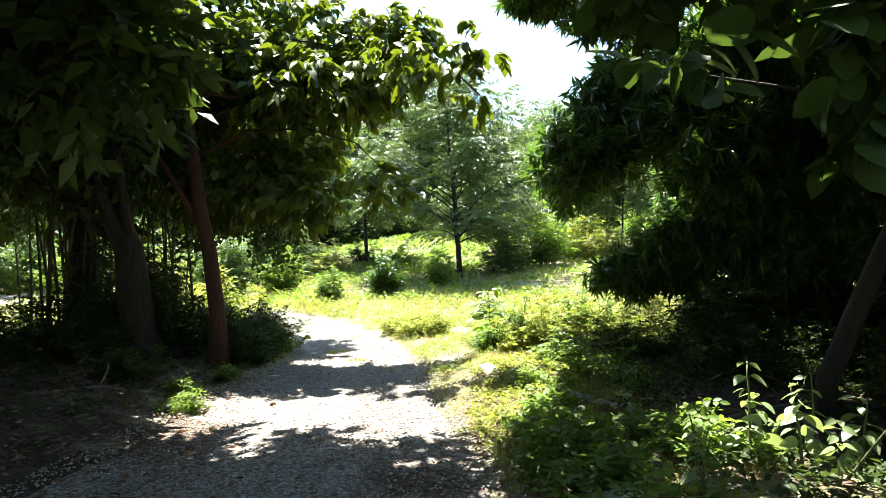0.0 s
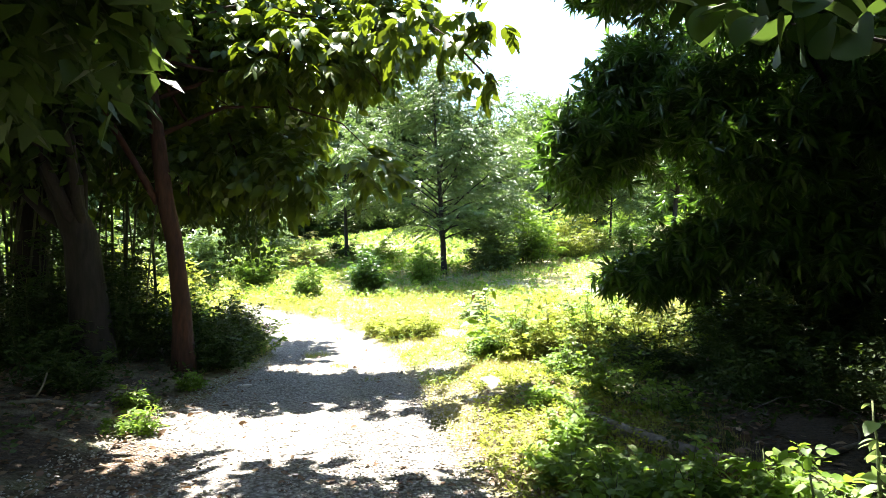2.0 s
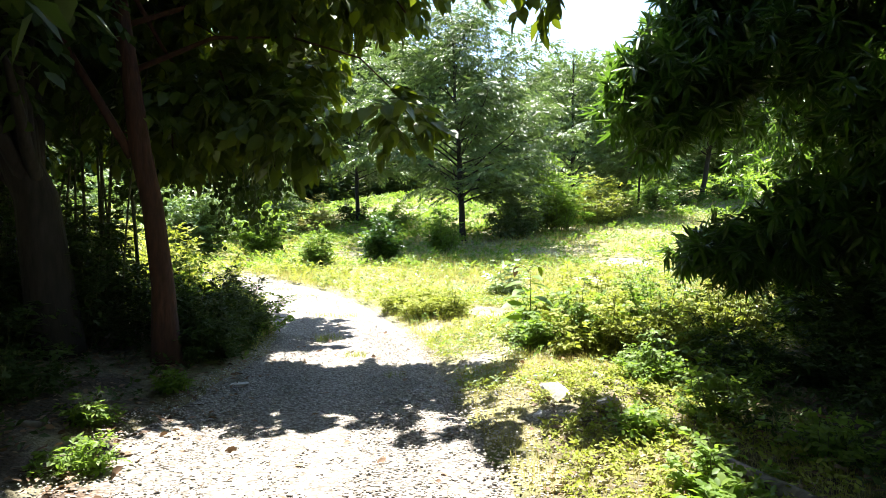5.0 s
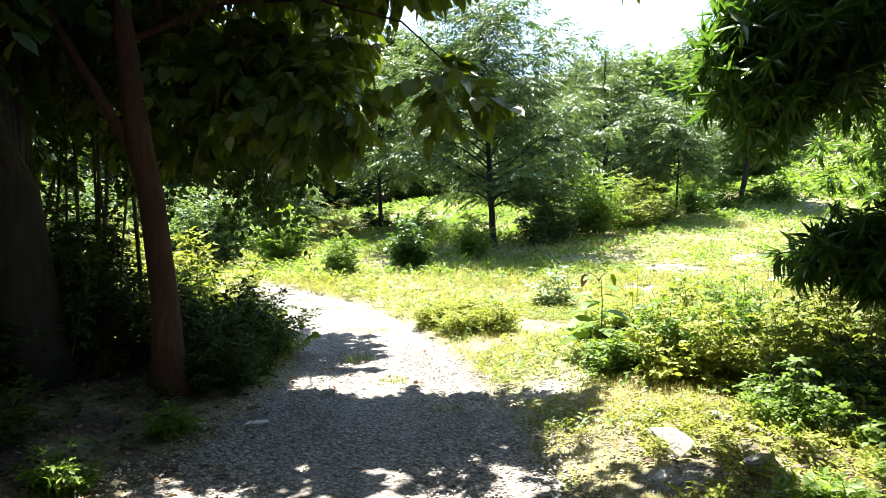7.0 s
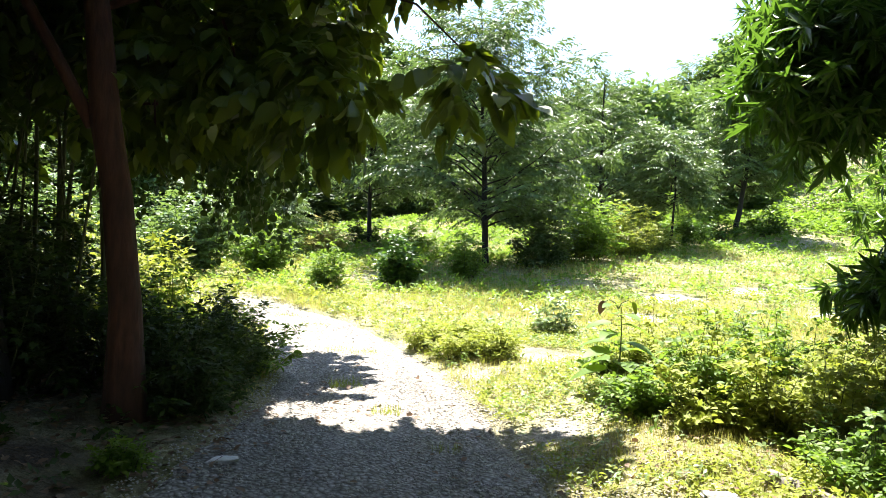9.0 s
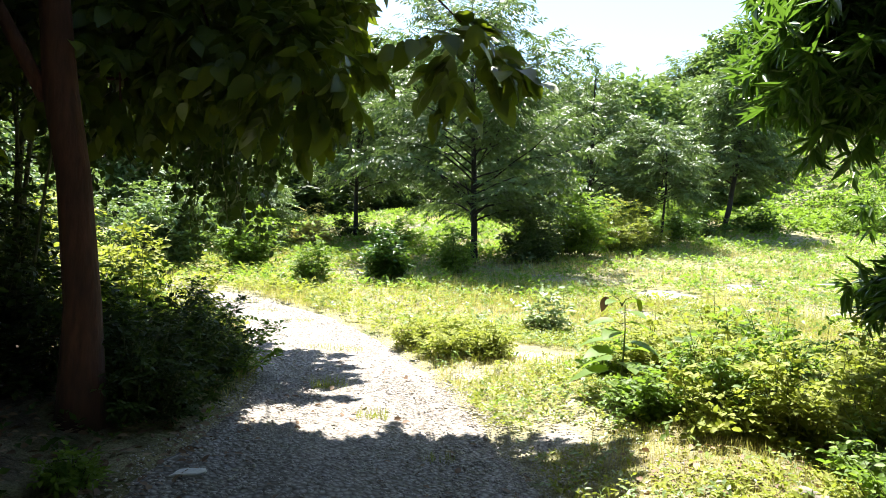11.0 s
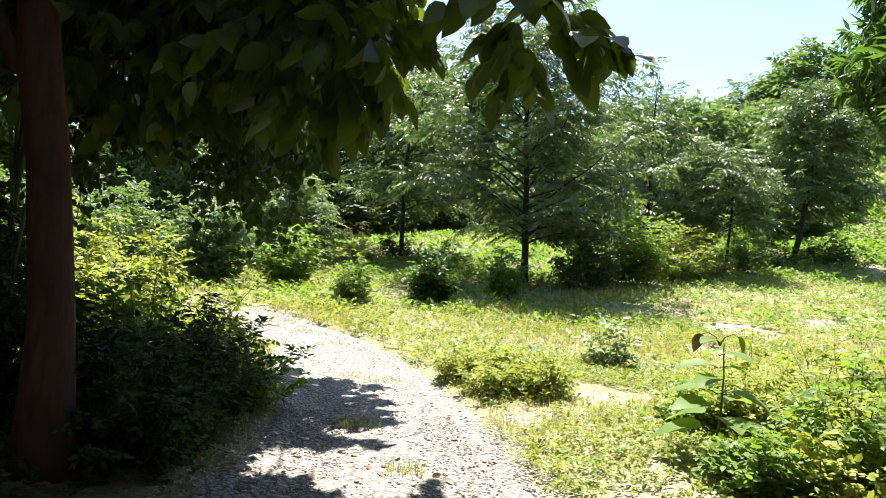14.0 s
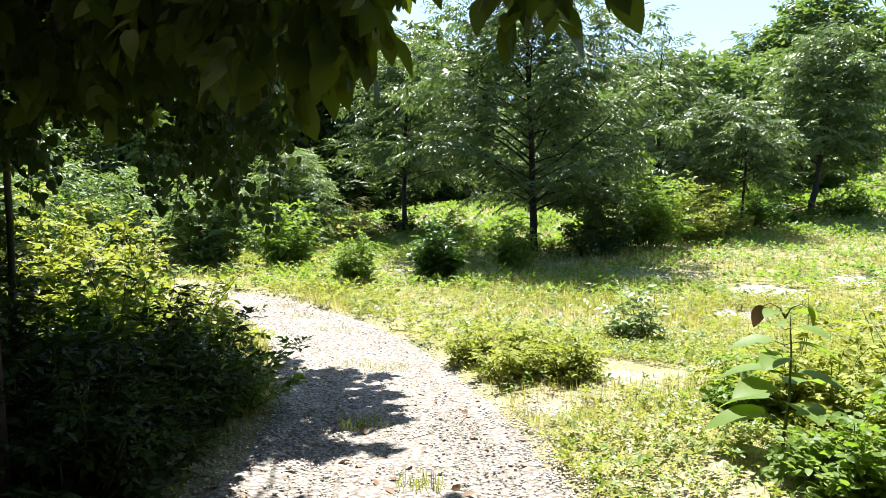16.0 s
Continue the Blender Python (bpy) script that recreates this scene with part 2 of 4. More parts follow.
def leaves_mesh(name, spray, blade, mat):
    """One mesh of many blades. spray: places, leaf directions, face directions and lengths."""
    pos, way, face, size = spray
    way = unit(way)
    side = unit(np.cross(way, face))
    nor = np.cross(side, way)
    T, faces = blade
    v = (pos[:, None] + size[:, None, None] * (T[None, :, 0:1] * side[:, None] + T[None, :, 1:2] * way[:, None] + T[None, :, 2:3] * nor[:, None]))
    n, k = len(pos), len(T)
    loop = np.concatenate([np.array(f) for f in faces])
    loops = (loop[None] + (np.arange(n) * k)[:, None]).ravel()
    sizes = np.tile([len(f) for f in faces], n)
    return array_mesh(name, v.reshape(-1, 3), loops, sizes, mat)


def join_sprays(*sprays):
    return tuple(np.concatenate(c) for c in zip(*sprays))


def sprays(centres, ways, count, length, size, droop=0.3, spread=0.9, jitter=0.35, rng=RNG):
    """Leaves set left and right along short twigs that start at centres and point along ways."""
    n = len(centres)
    ways = unit(ways)
    f = (np.arange(count) + 0.5) / count
    side = unit(np.cross(ways, Z + rng.normal(0, .15, (n, 3))))
    sign = np.where(np.arange(count) % 2 == 0, 1.0, -1.0)
    sag = -0.25 * length * (f ** 2)
    pos = centres[:, None] + ways[:, None] * (length * f)[None, :, None] + Z * sag[None, :, None]
    way = ways[:, None] * 0.7 + side[:, None] * (sign * spread)[None, :, None] - Z * droop
    way = way + rng.normal(0, jitter, way.shape)
    face = Z + rng.normal(0, 0.38, (n, 1, 3)) + rng.normal(0, 0.16, way.shape)
    length_of = size * rng.uniform(0.65, 1.2, (n, count))
    return pos.reshape(-1, 3), way.reshape(-1, 3), face.reshape(-1, 3), length_of.ravel()


def whorls(centres, ways, count, size, droop=0.55, rng=RNG):
    """Rosettes of long leaves at the twig ends."""
    n = len(centres)
    ways = unit(ways)
    a = unit(np.cross(ways, rng.normal(0, 1, (n, 3))))
    b = np.cross(ways, a)
    ang = np.arange(count) * 2.4 + rng.uniform(0, 6, (n, 1))
    way = a[:, None] * np.cos(ang)[..., None] + b[:, None] * np.sin(ang)[..., None] + ways[:, None] * rng.uniform(0.0, 0.9, (n, count, 1))
    way = way - Z * droop + rng.normal(0, .15, way.shape)
    pos = centres[:, None] + ways[:, None] * rng.uniform(-0.08, 0.03, (n, count, 1))
    face = Z + 0.5 * ways[:, None] + rng.normal(0, .25, way.shape)
    return pos.reshape(-1, 3), way.reshape(-1, 3), face.reshape(-1, 3), (size * rng.uniform(.6, 1.15, (n, count))).ravel()


def tubes_mesh(name, lines, mat, sides=8, rough=0.0):
    """Tapered round limbs in one mesh; each line is a list of (point, radius)."""
    verts, faces = [], []
    for line in lines:
        pts = np.array([p for p, r in line], float)
        rad = [r for p, r in line]
        tan = unit(np.gradient(pts, axis=0))
        ref = np.array((1.0, 0.13, 0.07)) if abs(tan[0][0]) < 0.8 else np.array((0.0, 1.0, 0.1))
        base = len(verts)
        for i, p in enumerate(pts):
            u = unit(np.cross(tan[i], ref))
            w = np.cross(tan[i], u)
            for j in range(sides):
                a = 2 * math.pi * j / sides
                rr = rad[i] * (1 + rough * noise.noise(Vector((*(p * 3.1), ))  + Vector((math.cos(a) * 1.5, math.sin(a) * 1.5, 0))))
                verts.append(tuple(p + (u * math.cos(a) + w * math.sin(a)) * rr))
        k = len(pts)
        for i in range(k - 1):
            for j in range(sides):
                faces.append((base + i * sides + j, base + i * sides + (j + 1) % sides, base + (i + 1) * sides + (j + 1) % sides, base + (i + 1) * sides + j))
        faces.append(tuple(base + (k - 1) * sides + j for j in range(sides)))
        faces.append(tuple(base + j for j in reversed(range(sides))))
    return mesh_of(name, verts, faces, mat, True)


def bent(a, b, r0, r1, sag=0.0, wiggle=0.05, steps=7, rng=RNG):
    """A limb from a to b with a curve and a taper."""
    a, b = np.array(a, float), np.array(b, float)
    out = []
    d = np.linalg.norm(b - a)
    off = rng.normal(0, wiggle * d, 3)
    for i in range(steps):
        f = i / (steps - 1)
        p = a + (b - a) * f + Z * sag * d * math.sin(math.pi * f) + off * math.sin(math.pi * f) + (rng.normal(0, wiggle * d * 0.15, 3) if 0 < i < steps - 1 else 0)
        out.append((p, r0 + (r1 - r0) * f))
    return out


def thing(name, place, label, category, group="", kind=""):
    ob = new(name)
    ob.empty_display_size = 0.2
    ob.location = place
    return tagged(ob, label, category, group, kind)


# ---- lie of the land ----
ROAD_Y = (-30, -8, 0, 5.6, 8, 10.8, 13, 15.5, 18, 19.8, 21.3, 23, 25, 28)
ROAD_L = (-4.2, -3.4, -3.0, -2.95, -3.1, -2.95, -3.3, -4.25, -6.0, -8.1, -11.2, -15.5, -21, -30)
ROAD_R = (0.2, 0.8, 0.75, 0.2, -0.35, -0.7, -1.25, -2.05, -4.0, -6.0, -8.6, -12.6, -18, -27)


RISE_Y = (12, 13, 14.5, 16, 18, 20, 22.5, 25, 27.4, 30, 32, 36, 40, 46, 60)
RISE_H = (0, 0.015, 0.08, 0.18, 0.36, 0.56, 0.84, 1.14, 1.46, 1.86, 2.2, 2.95, 3.7, 4.4, 5.6)


def smooth(a, b, v):
    t = np.clip((v - a) / (b - a), 0, 1)
    return t * t * (3 - 2 * t)


def land(x, y):
    """The height of the ground without its small bumps."""
    x, y = np.asarray(x, float), np.asarray(y, float)
    side = 0.8 + 0.2 * smooth(-10, -2, x)
    h = np.interp(y, RISE_Y, RISE_H) * side + 0.03 * np.clip(x, 0, 60) * smooth(12, 25, y)
    left = np.interp(y, ROAD_Y, ROAD_L) - x
    right = x - np.interp(y, ROAD_Y, ROAD_R)
    h = h + 0.22 * smooth(0.0, 1.3, left) * smooth(16, 11, y) + 0.2 * smooth(0.0, 1.4, right) * smooth(18, 12, y)
    h = h - 0.05 * smooth(0.05, -0.3, np.maximum(left, right))
    far = np.hypot(x, y - 15)
    h = h + 7.0 * smooth(13, 27, x) * smooth(37, 52, y)
    return h + 5.0 * smooth(55, 190, far) + 9.0 * smooth(60, 200, y)


def rolling(x, y):
    return land(x, y) + 0.03 * (np.sin(1.7 * x + 0.6 * y) * np.sin(1.3 * y - 0.4 * x)) + 0.012 * np.sin(5.1 * x + 2.0) * np.sin(4.3 * y + 1.0)


def on_land(x, y):
    return float(rolling(x, y))


def grid_mesh(name, X, Y, H, mat):
    ny, nx = X.shape
    v = np.stack([X, Y, H], -1).reshape(-1, 3)
    i = (np.arange(ny - 1)[:, None] * nx + np.arange(nx - 1)[None]).ravel()
    q = np.stack([i, i + 1, i + nx + 1, i + nx], -1).ravel()
    return array_mesh(name, v, q, np.full(len(i), 4), mat, True)


def road_side(x, y):
    """Distance outside the track's edge; negative on the track."""
    return np.maximum(np.interp(y, ROAD_Y, ROAD_L) - x, x - np.interp(y, ROAD_Y, ROAD_R))


def build_land():
    out = np.geomspace(0.6, 900, 26)
    xs = np.concatenate([-16 - out[::-1], np.arange(-16, 22.01, 0.25), 22 + out])
    ys = np.concatenate([-8 - out[::-1], np.arange(-8, 46.01, 0.25), 46 + out])
    X, Y = np.meshgrid(xs, ys)
    rough = np.random.default_rng(3).normal(0, 0.008, X.shape) * (np.abs(X) < 30)
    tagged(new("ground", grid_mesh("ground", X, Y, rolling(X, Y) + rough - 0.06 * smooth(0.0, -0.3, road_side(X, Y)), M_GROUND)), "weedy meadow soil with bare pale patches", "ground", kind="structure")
    ys = np.arange(-26, 27, 0.12)
    us = np.linspace(-1.12, 1.12, 41)
    U, Y = np.meshgrid(us, ys)
    L, R = np.interp(Y, ROAD_Y, ROAD_L), np.interp(Y, ROAD_Y, ROAD_R)
    for _ in range(40):
        L[1:-1] = (L[:-2] + L[1:-1] * 2 + L[2:]) / 4
        R[1:-1] = (R[:-2] + R[1:-1] * 2 + R[2:]) / 4
    X = (L + R) / 2 + U * (R - L) / 2
    rut = -0.022 * np.exp(-((np.abs(U) - 0.5) / 0.16) ** 2)
    H = rolling(X, Y) + 0.03 + rut - 0.1 * smooth(0.8, 1.1, np.abs(U)) + np.random.default_rng(4).normal(0, 0.006, X.shape)
    tagged(new("road", grid_mesh("road", X, Y, H, M_ROAD)), "pale gravel farm track curving across the meadow", "track", kind="structure")


build_land()


# ---- trees ----
def layered_tree(name, place, height, radius, label, seed, mat=M_TREE, bark=M_BARK_DARK, trunk_r=0.14, base=1.2, branches=46, leaf=0.17,
                 density=1.0, lean=(0, 0), group="", blade=LEAFLET, rise=0.45, category="tree"):
    """A field tree whose branches leave the trunk in tiers, with flat drooping sprays."""
    rng = np.random.default_rng(seed)
    t = thing(name, place, label, category, group)
    top = np.array((lean[0], lean[1], height * 0.97))
    lines = [bent((0, 0, -0.15), top, trunk_r, 0.015, 0, 0.012, 14, rng)]
    cs, ws = [], []
    for i in range(branches):
        f = (i + rng.uniform(0, .8)) / branches
        z = base + (height - base) * f ** 1.05 * 0.93
        reach = radius * (0.35 + 0.65 * math.sin(math.pi * min(1, 0.18 + 0.86 * (1 - f)) * 0.62)) * (1 - 0.55 * f ** 2.2) * rng.uniform(.72, 1.1)
        if f > 0.9:
            reach *= 0.55
        az = i * 2.39996 + rng.normal(0, .25)
        origin = top * (z / height)
        tip = origin + np.array((math.cos(az) * reach, math.sin(az) * reach, reach * rise * rng.uniform(.6, 1.3) * (0.45 + 0.9 * f)))
        r = max(0.01, trunk_r * 0.26 * (1 - f) + 0.008)
        line = bent(origin, tip, r, 0.006, 0.08, 0.05, 7, rng)
        lines.append(line)
        pts = np.array([p for p, _ in line])
        n = int(reach * 13 * density)
        g = np.sort(rng.uniform(0.13, 1.0, n))
        q = np.stack([np.interp(g, np.linspace(0, 1, 7), pts[:, k]) for k in range(3)], -1)
        along = unit(tip - origin)
        lat = unit(np.cross(along, Z))
        s = np.where(np.arange(n) % 2 == 0, 1, -1)[:, None]
        w = along * 0.55 + lat * s * rng.uniform(.5, 1.1, (n, 1)) + rng.normal(0, .25, (n, 3)) - Z * 0.1
        q = q + w * rng.uniform(0.0, 0.5, (n, 1)) * reach * 0.22 + rng.normal(0, .06, (n, 3))
        cs.append(q)
        ws.append(w)
    part("trunk", tubes_mesh("trunk", lines[:1], bark, 8, 0.15), t)
    for line in lines[1:]:
        part("branch", tubes_mesh("branch", [line], bark, 5, 0.1), t)
    sp = sprays(np.concatenate(cs), np.concatenate(ws), 13, leaf * 3.6, leaf, 0.45, 0.75, 0.2, rng)
    part("crown", leaves_mesh("crown", sp, blade, mat), t)
    return t


def shell(n, radii, rng, inner=0.45, flat_base=-0.75):
    """Points in the outer part of an uneven ellipsoid, and the ways outwards."""
    d = unit(rng.normal(0, 1, (n * 2, 3)))
    d = d[d[:, 2] > flat_base][:n]
    lump = np.array([0.82 + 0.3 * noise.noise(Vector(v * 2.3) + Vector((radii[0], 3.1, 7))) for v in d])
    f = (inner + (1 - inner) * rng.uniform(0, 1, len(d)) ** 0.6) * lump
    return d * f[:, None] * np.array(radii), d


def broad_tree(name, place, centre, radii, label, seed, mat, bark, trunk_r, clusters, count, leaf, blade=OVATE, limbs=9, style="spray",
               droop=0.4, inner=0.45, flat_base=-0.75, trunk=None, group="", extra=(), extra_lines=(), twig=2.2, limb=0.36, category="tree"):
    """A round-headed tree: trunk, limbs to the lumps of the crown, leaves on short twigs."""
    rng = np.random.default_rng(seed)
    t = thing(name, place, label, category, group)
    c = np.array(centre, float)
    pts, out = shell(clusters, radii, rng, inner, flat_base)
    pts = pts + c
    for ex_c, ex_r, ex_n in extra:
        p2, o2 = shell(ex_n, ex_r, rng, 0.2, -1.0)
        pts, out = np.concatenate([pts, p2 + np.array(ex_c)]), np.concatenate([out, o2])
    trunk = trunk or [((0, 0, -0.2), trunk_r * 1.35), ((0.02, 0, 0.25), trunk_r * 1.05), (tuple(c * (0.12, 0.12, 0.4)), trunk_r * 0.85), (tuple(c * (0.6, 0.6, 0.8)), trunk_r * 0.4)]
    lines, twigs = list(extra_lines), []
    fork = np.array(trunk[-2][0])
    for k in rng.choice(len(pts), min(limbs, len(pts)), replace=False):
        lines.append(bent(fork, pts[k] * 0.92 + c * 0.08, trunk_r * limb, 0.01, 0.06, 0.07, 8, rng))
    for k in range(0, len(pts), max(1, len(pts) // 60)):
        twigs.append(bent(pts[k] - out[k] * 0.9 - Z * 0.15, pts[k], 0.014, 0.005, 0, 0.08, 4, rng))
    part("trunk", tubes_mesh("trunk", [trunk], bark, 12, 0.22), t)
    for line in lines:
        part("branch", tubes_mesh("branch", [line], bark, 6, 0.15), t)
    tagged(part("twigwork", tubes_mesh("twigwork", twigs, bark, 4), t), kind="stuff")
    way = out + rng.normal(0, .35, out.shape) - Z * 0.15
    sp = whorls(pts, way, count, leaf, droop, rng) if style == "whorl" else sprays(pts, way, count, leaf * twig, leaf, droop, 0.9, 0.4, rng)
    part("crown", leaves_mesh("crown", sp, blade, mat), t)
    return t


def shrub(name, x, y, radius, height, label, seed, mat=M_BUSH, leaf=0.09, stems=26, per=12, blade=KITE, group="", spread=0.8, category="shrub", droop=0.25, vary=0.36, loose=0.15):
    """A bush of many leaning stems, leafy most of the way."""
    rng = np.random.default_rng(seed)
    t = thing(name, (x, y, on_land(x, y) - 0.02), label, category, group)
    lines, cs, ws = [], [], []
    per = per + int(height * 3)
    for i in range(stems):
        a, q = rng.uniform(0, 6.283), math.sqrt(rng.uniform(0, 1))
        root = np.array((math.cos(a), math.sin(a), 0)) * radius * 0.45 * q
        h = height * (1 - 0.45 * q * q) * (1 + rng.uniform(-1.6, 0.8) * vary)
        tip = np.array((math.cos(a) * radius * q * spread * 1.1, math.sin(a) * radius * q * spread * 1.1, h)) + rng.normal(0, loose, 3) * radius
        line = bent(root, tip, 0.004 + 0.003 * height, 0.002, 0.05, 0.06, 5, rng)
        lines.append(line)
        pts = np.array([p for p, _ in line])
        g = rng.uniform(0.15, 1.0, per)
        cs.append(np.stack([np.interp(g, np.linspace(0, 1, 5), pts[:, k]) for k in range(3)], -1))
        az = rng.uniform(0, 6.283, per)
        ws.append(np.stack([np.cos(az), np.sin(az), rng.uniform(0.0, .8, per)], -1))
    tagged(part("brushwood", tubes_mesh("brushwood", lines, M_STEM, 4), t), kind="stuff")
    sp = sprays(np.concatenate(cs), np.concatenate(ws), 6, leaf * 2.2, leaf, droop, 0.8, 0.35, rng)
    part("foliage", leaves_mesh("foliage", sp, blade, mat), t)
    return t


# ---- the trees of the field ----
def at(x, y, dz=0.0):
    return (x, y, on_land(x, y) + dz)


layered_tree("tree", at(-0.32, 26.3), 8.8, 3.9, "young field tree with tiered branches and a dark slender trunk", 11, trunk_r=0.12, base=1.35, branches=62, lean=(-0.5, 0),
             leaf=0.2, density=1.2, rise=0.6)
layered_tree("tree", at(4.8, 33.5), 7.6, 2.2, "tall open field tree with feathery upright top", 12, trunk_r=0.11, branches=44, rise=0.9, leaf=0.22, density=0.9)
layered_tree("tree", at(-4.9, 31.5), 8.2, 2.7, "slender field tree standing before the dark wood", 16, trunk_r=0.1, base=2.0, branches=46, leaf=0.22, density=1.1)
layered_tree("tree", at(7.24, 31.7), 5.3, 1.75, "small field tree on a thin dark trunk", 13, trunk_r=0.06, base=1.7, branches=34, leaf=0.2, density=1.4)
layered_tree("tree", at(11.6, 35.9), 8.6, 2.7, "tall field tree with a forked trunk and tiered crown", 14, trunk_r=0.14, base=2.2, branches=50, leaf=0.28, mat=M_TREE, lean=(0.9, 0), density=0.95)
layered_tree("tree", at(-8.2, 28.3), 3.6, 1.75, "small cone-shaped tree in pale green leaf", 15, trunk_r=0.06, base=0.2, branches=46, leaf=0.15, mat=M_FAR, rise=0.3, density=2.0)

# copses behind: a few kinds of tree, repeated
kinds = [broad_tree("tree", at(-17.0, 46), (0, 0, 6.2), (4.2, 4.2, 5.2), "dense dark woodland tree at the edge of the wood", 21, M_SHADE, M_BARK_DARK, 0.25, 1300, 7, 0.52, KITE, 8, group="woodland trees", inner=0.55, flat_base=-0.95),
         broad_tree("tree", at(10.5, 47), (0, 0, 5.0), (3.6, 3.6, 4.2), "leafy woodland tree with a rounded green crown", 22, M_FAR, M_BARK_DARK, 0.2, 1150, 7, 0.49, KITE, 8, group="woodland trees", inner=0.5, flat_base=-0.95),
         layered_tree("tree", at(31, 62), 9.5, 4.2, "open woodland tree with feathery tiers", 23, M_FAR, trunk_r=0.18, branches=44, leaf=0.38, density=0.95, group="woodland trees")]
COPSE = [(0, -11.5, 50, 1.15), (0, -7.0, 57, 1.25), (0, -22, 52, 1.2), (0, -28, 44, 1.1), (0, -34, 36, 1.0), (0, -15.5, 60, 1.4), (0, -2.5, 58, 1.1),
         (0, -26, 60, 1.4), (0, -40, 52, 1.3), (1, 3.0, 50, 0.9), (1, 8.0, 56, 1.15), (1, 16.0, 52, 1.0), (1, 14, 62, 1.25), (1, 22, 58, 1.2), (1, 30, 54, 1.2),
         (1, 38, 50, 1.2), (1, -18.5, 38, 0.7), (1, -23, 33, 0.75), (2, 1.5, 44, 0.8), (2, 30, 46, 1.0), (1, 9.0, 42, 0.62), (1, 5.5, 45, 0.7),
         # from (-16, 6) on: unseen trees added to block low sky light
         (2, 18.0, 60, 1.2), (1, 27, 39, 0.6), (1, 40, 40, 1.1), (0, -30, 14, 1.0), (0, 36, 14, 1.0), (0, -20, -12, 1.1), (0, -6, -18, 1.1), (0, 10, -18, 1.1), (0, -16, 6, 0.9), (0, -15, -3, 0.9), (0, -19, 13, 0.95), (0, -11, -9, 0.9), (0, 15, 9, 0.95), (0, 14, 1, 0.9), (0, 12, -7, 0.9)]
for i, (k, x, y, s) in enumerate(COPSE):
    copy_thing(kinds[k], Matrix.Translation(at(x, y)) @ Matrix.Rotation(i * 2.1, 4, 'Z') @ Matrix.Scale(s, 4))


# a hedge of rank bushes along the foot of the wood
hedge = [shrub("hedge_bush", 12.0, 44.0, 2.4, 3.2, "rank bush at the foot of the wood", 33, M_FAR, 0.3, 38, 12, group="hedge bushes"),
         shrub("hedge_bush", -8.5, 44.0, 2.6, 3.0, "dark rank bush at the foot of the wood", 34, M_SHADE, 0.3, 38, 12, group="hedge bushes")]
for i, (k, x, y, s) in enumerate([(1, -12.5, 42.5, 1.1), (1, -16.5, 40, 1.2), (1, -20, 37, 1.2), (1, -4.5, 45, 1.1), (0, -0.5, 46, 1.0), (0, 3.5, 45, 1.1), (0, 7.5, 44, 1.0), (0, 16.5, 46, 1.0),
                                  (0, 33, 39, 1.2), (1, -23, 31, 1.2), (1, -25, 25, 1.3), (0, 37, 35, 1.3), (1, 1.5, 49, 1.3), (1, 9.5, 48, 1.3),
                                  (1, 18.5, 49, 1.3), (1, -10, 47, 1.4), (0, -18.5, 27.5, 0.9), (0, -17.5, 32, 0.9), (1, -24, 18, 1.2), (1, -20, 12, 1.1), (0, 2.0, 40, 0.7), (0, 6.0, 39, 0.75), (0, 10.5, 41.5, 0.8)]):
    copy_thing(hedge[k], Matrix.Translation(at(x, y, -0.05)) @ Matrix.Rotation(i * 1.7, 4, 'Z') @ Matrix.Scale(s, 4))


def far_woods():
    """The wooded rise that closes the view: clumps of leaves on a slope."""
    rng = np.random.default_rng(31)
    n = 4200
    a = rng.uniform(-0.2, math.pi + 0.2, n)
    d = rng.uniform(68, 120, n)
    x, y = d * np.cos(a) * 1.1, 10 + d * np.sin(a)
    z = rolling(x, y) + rng.uniform(0, 1, n) * (6.5 + 2.5 * np.sin(a * 7) + 0.02 * d)
    w = unit(rng.normal(0, 1, (n, 3)) * (1, 1, .4))
    sp = sprays(np.stack([x, y, z], -1), w, 16, 3.0, 1.35, 0.2, 0.9, 0.6, rng)
    tagged(new("far_woods", leaves_mesh("far_woods", sp, KITE, M_SHADE)), "wooded rise beyond the meadow", "woods", kind="stuff")


far_woods()

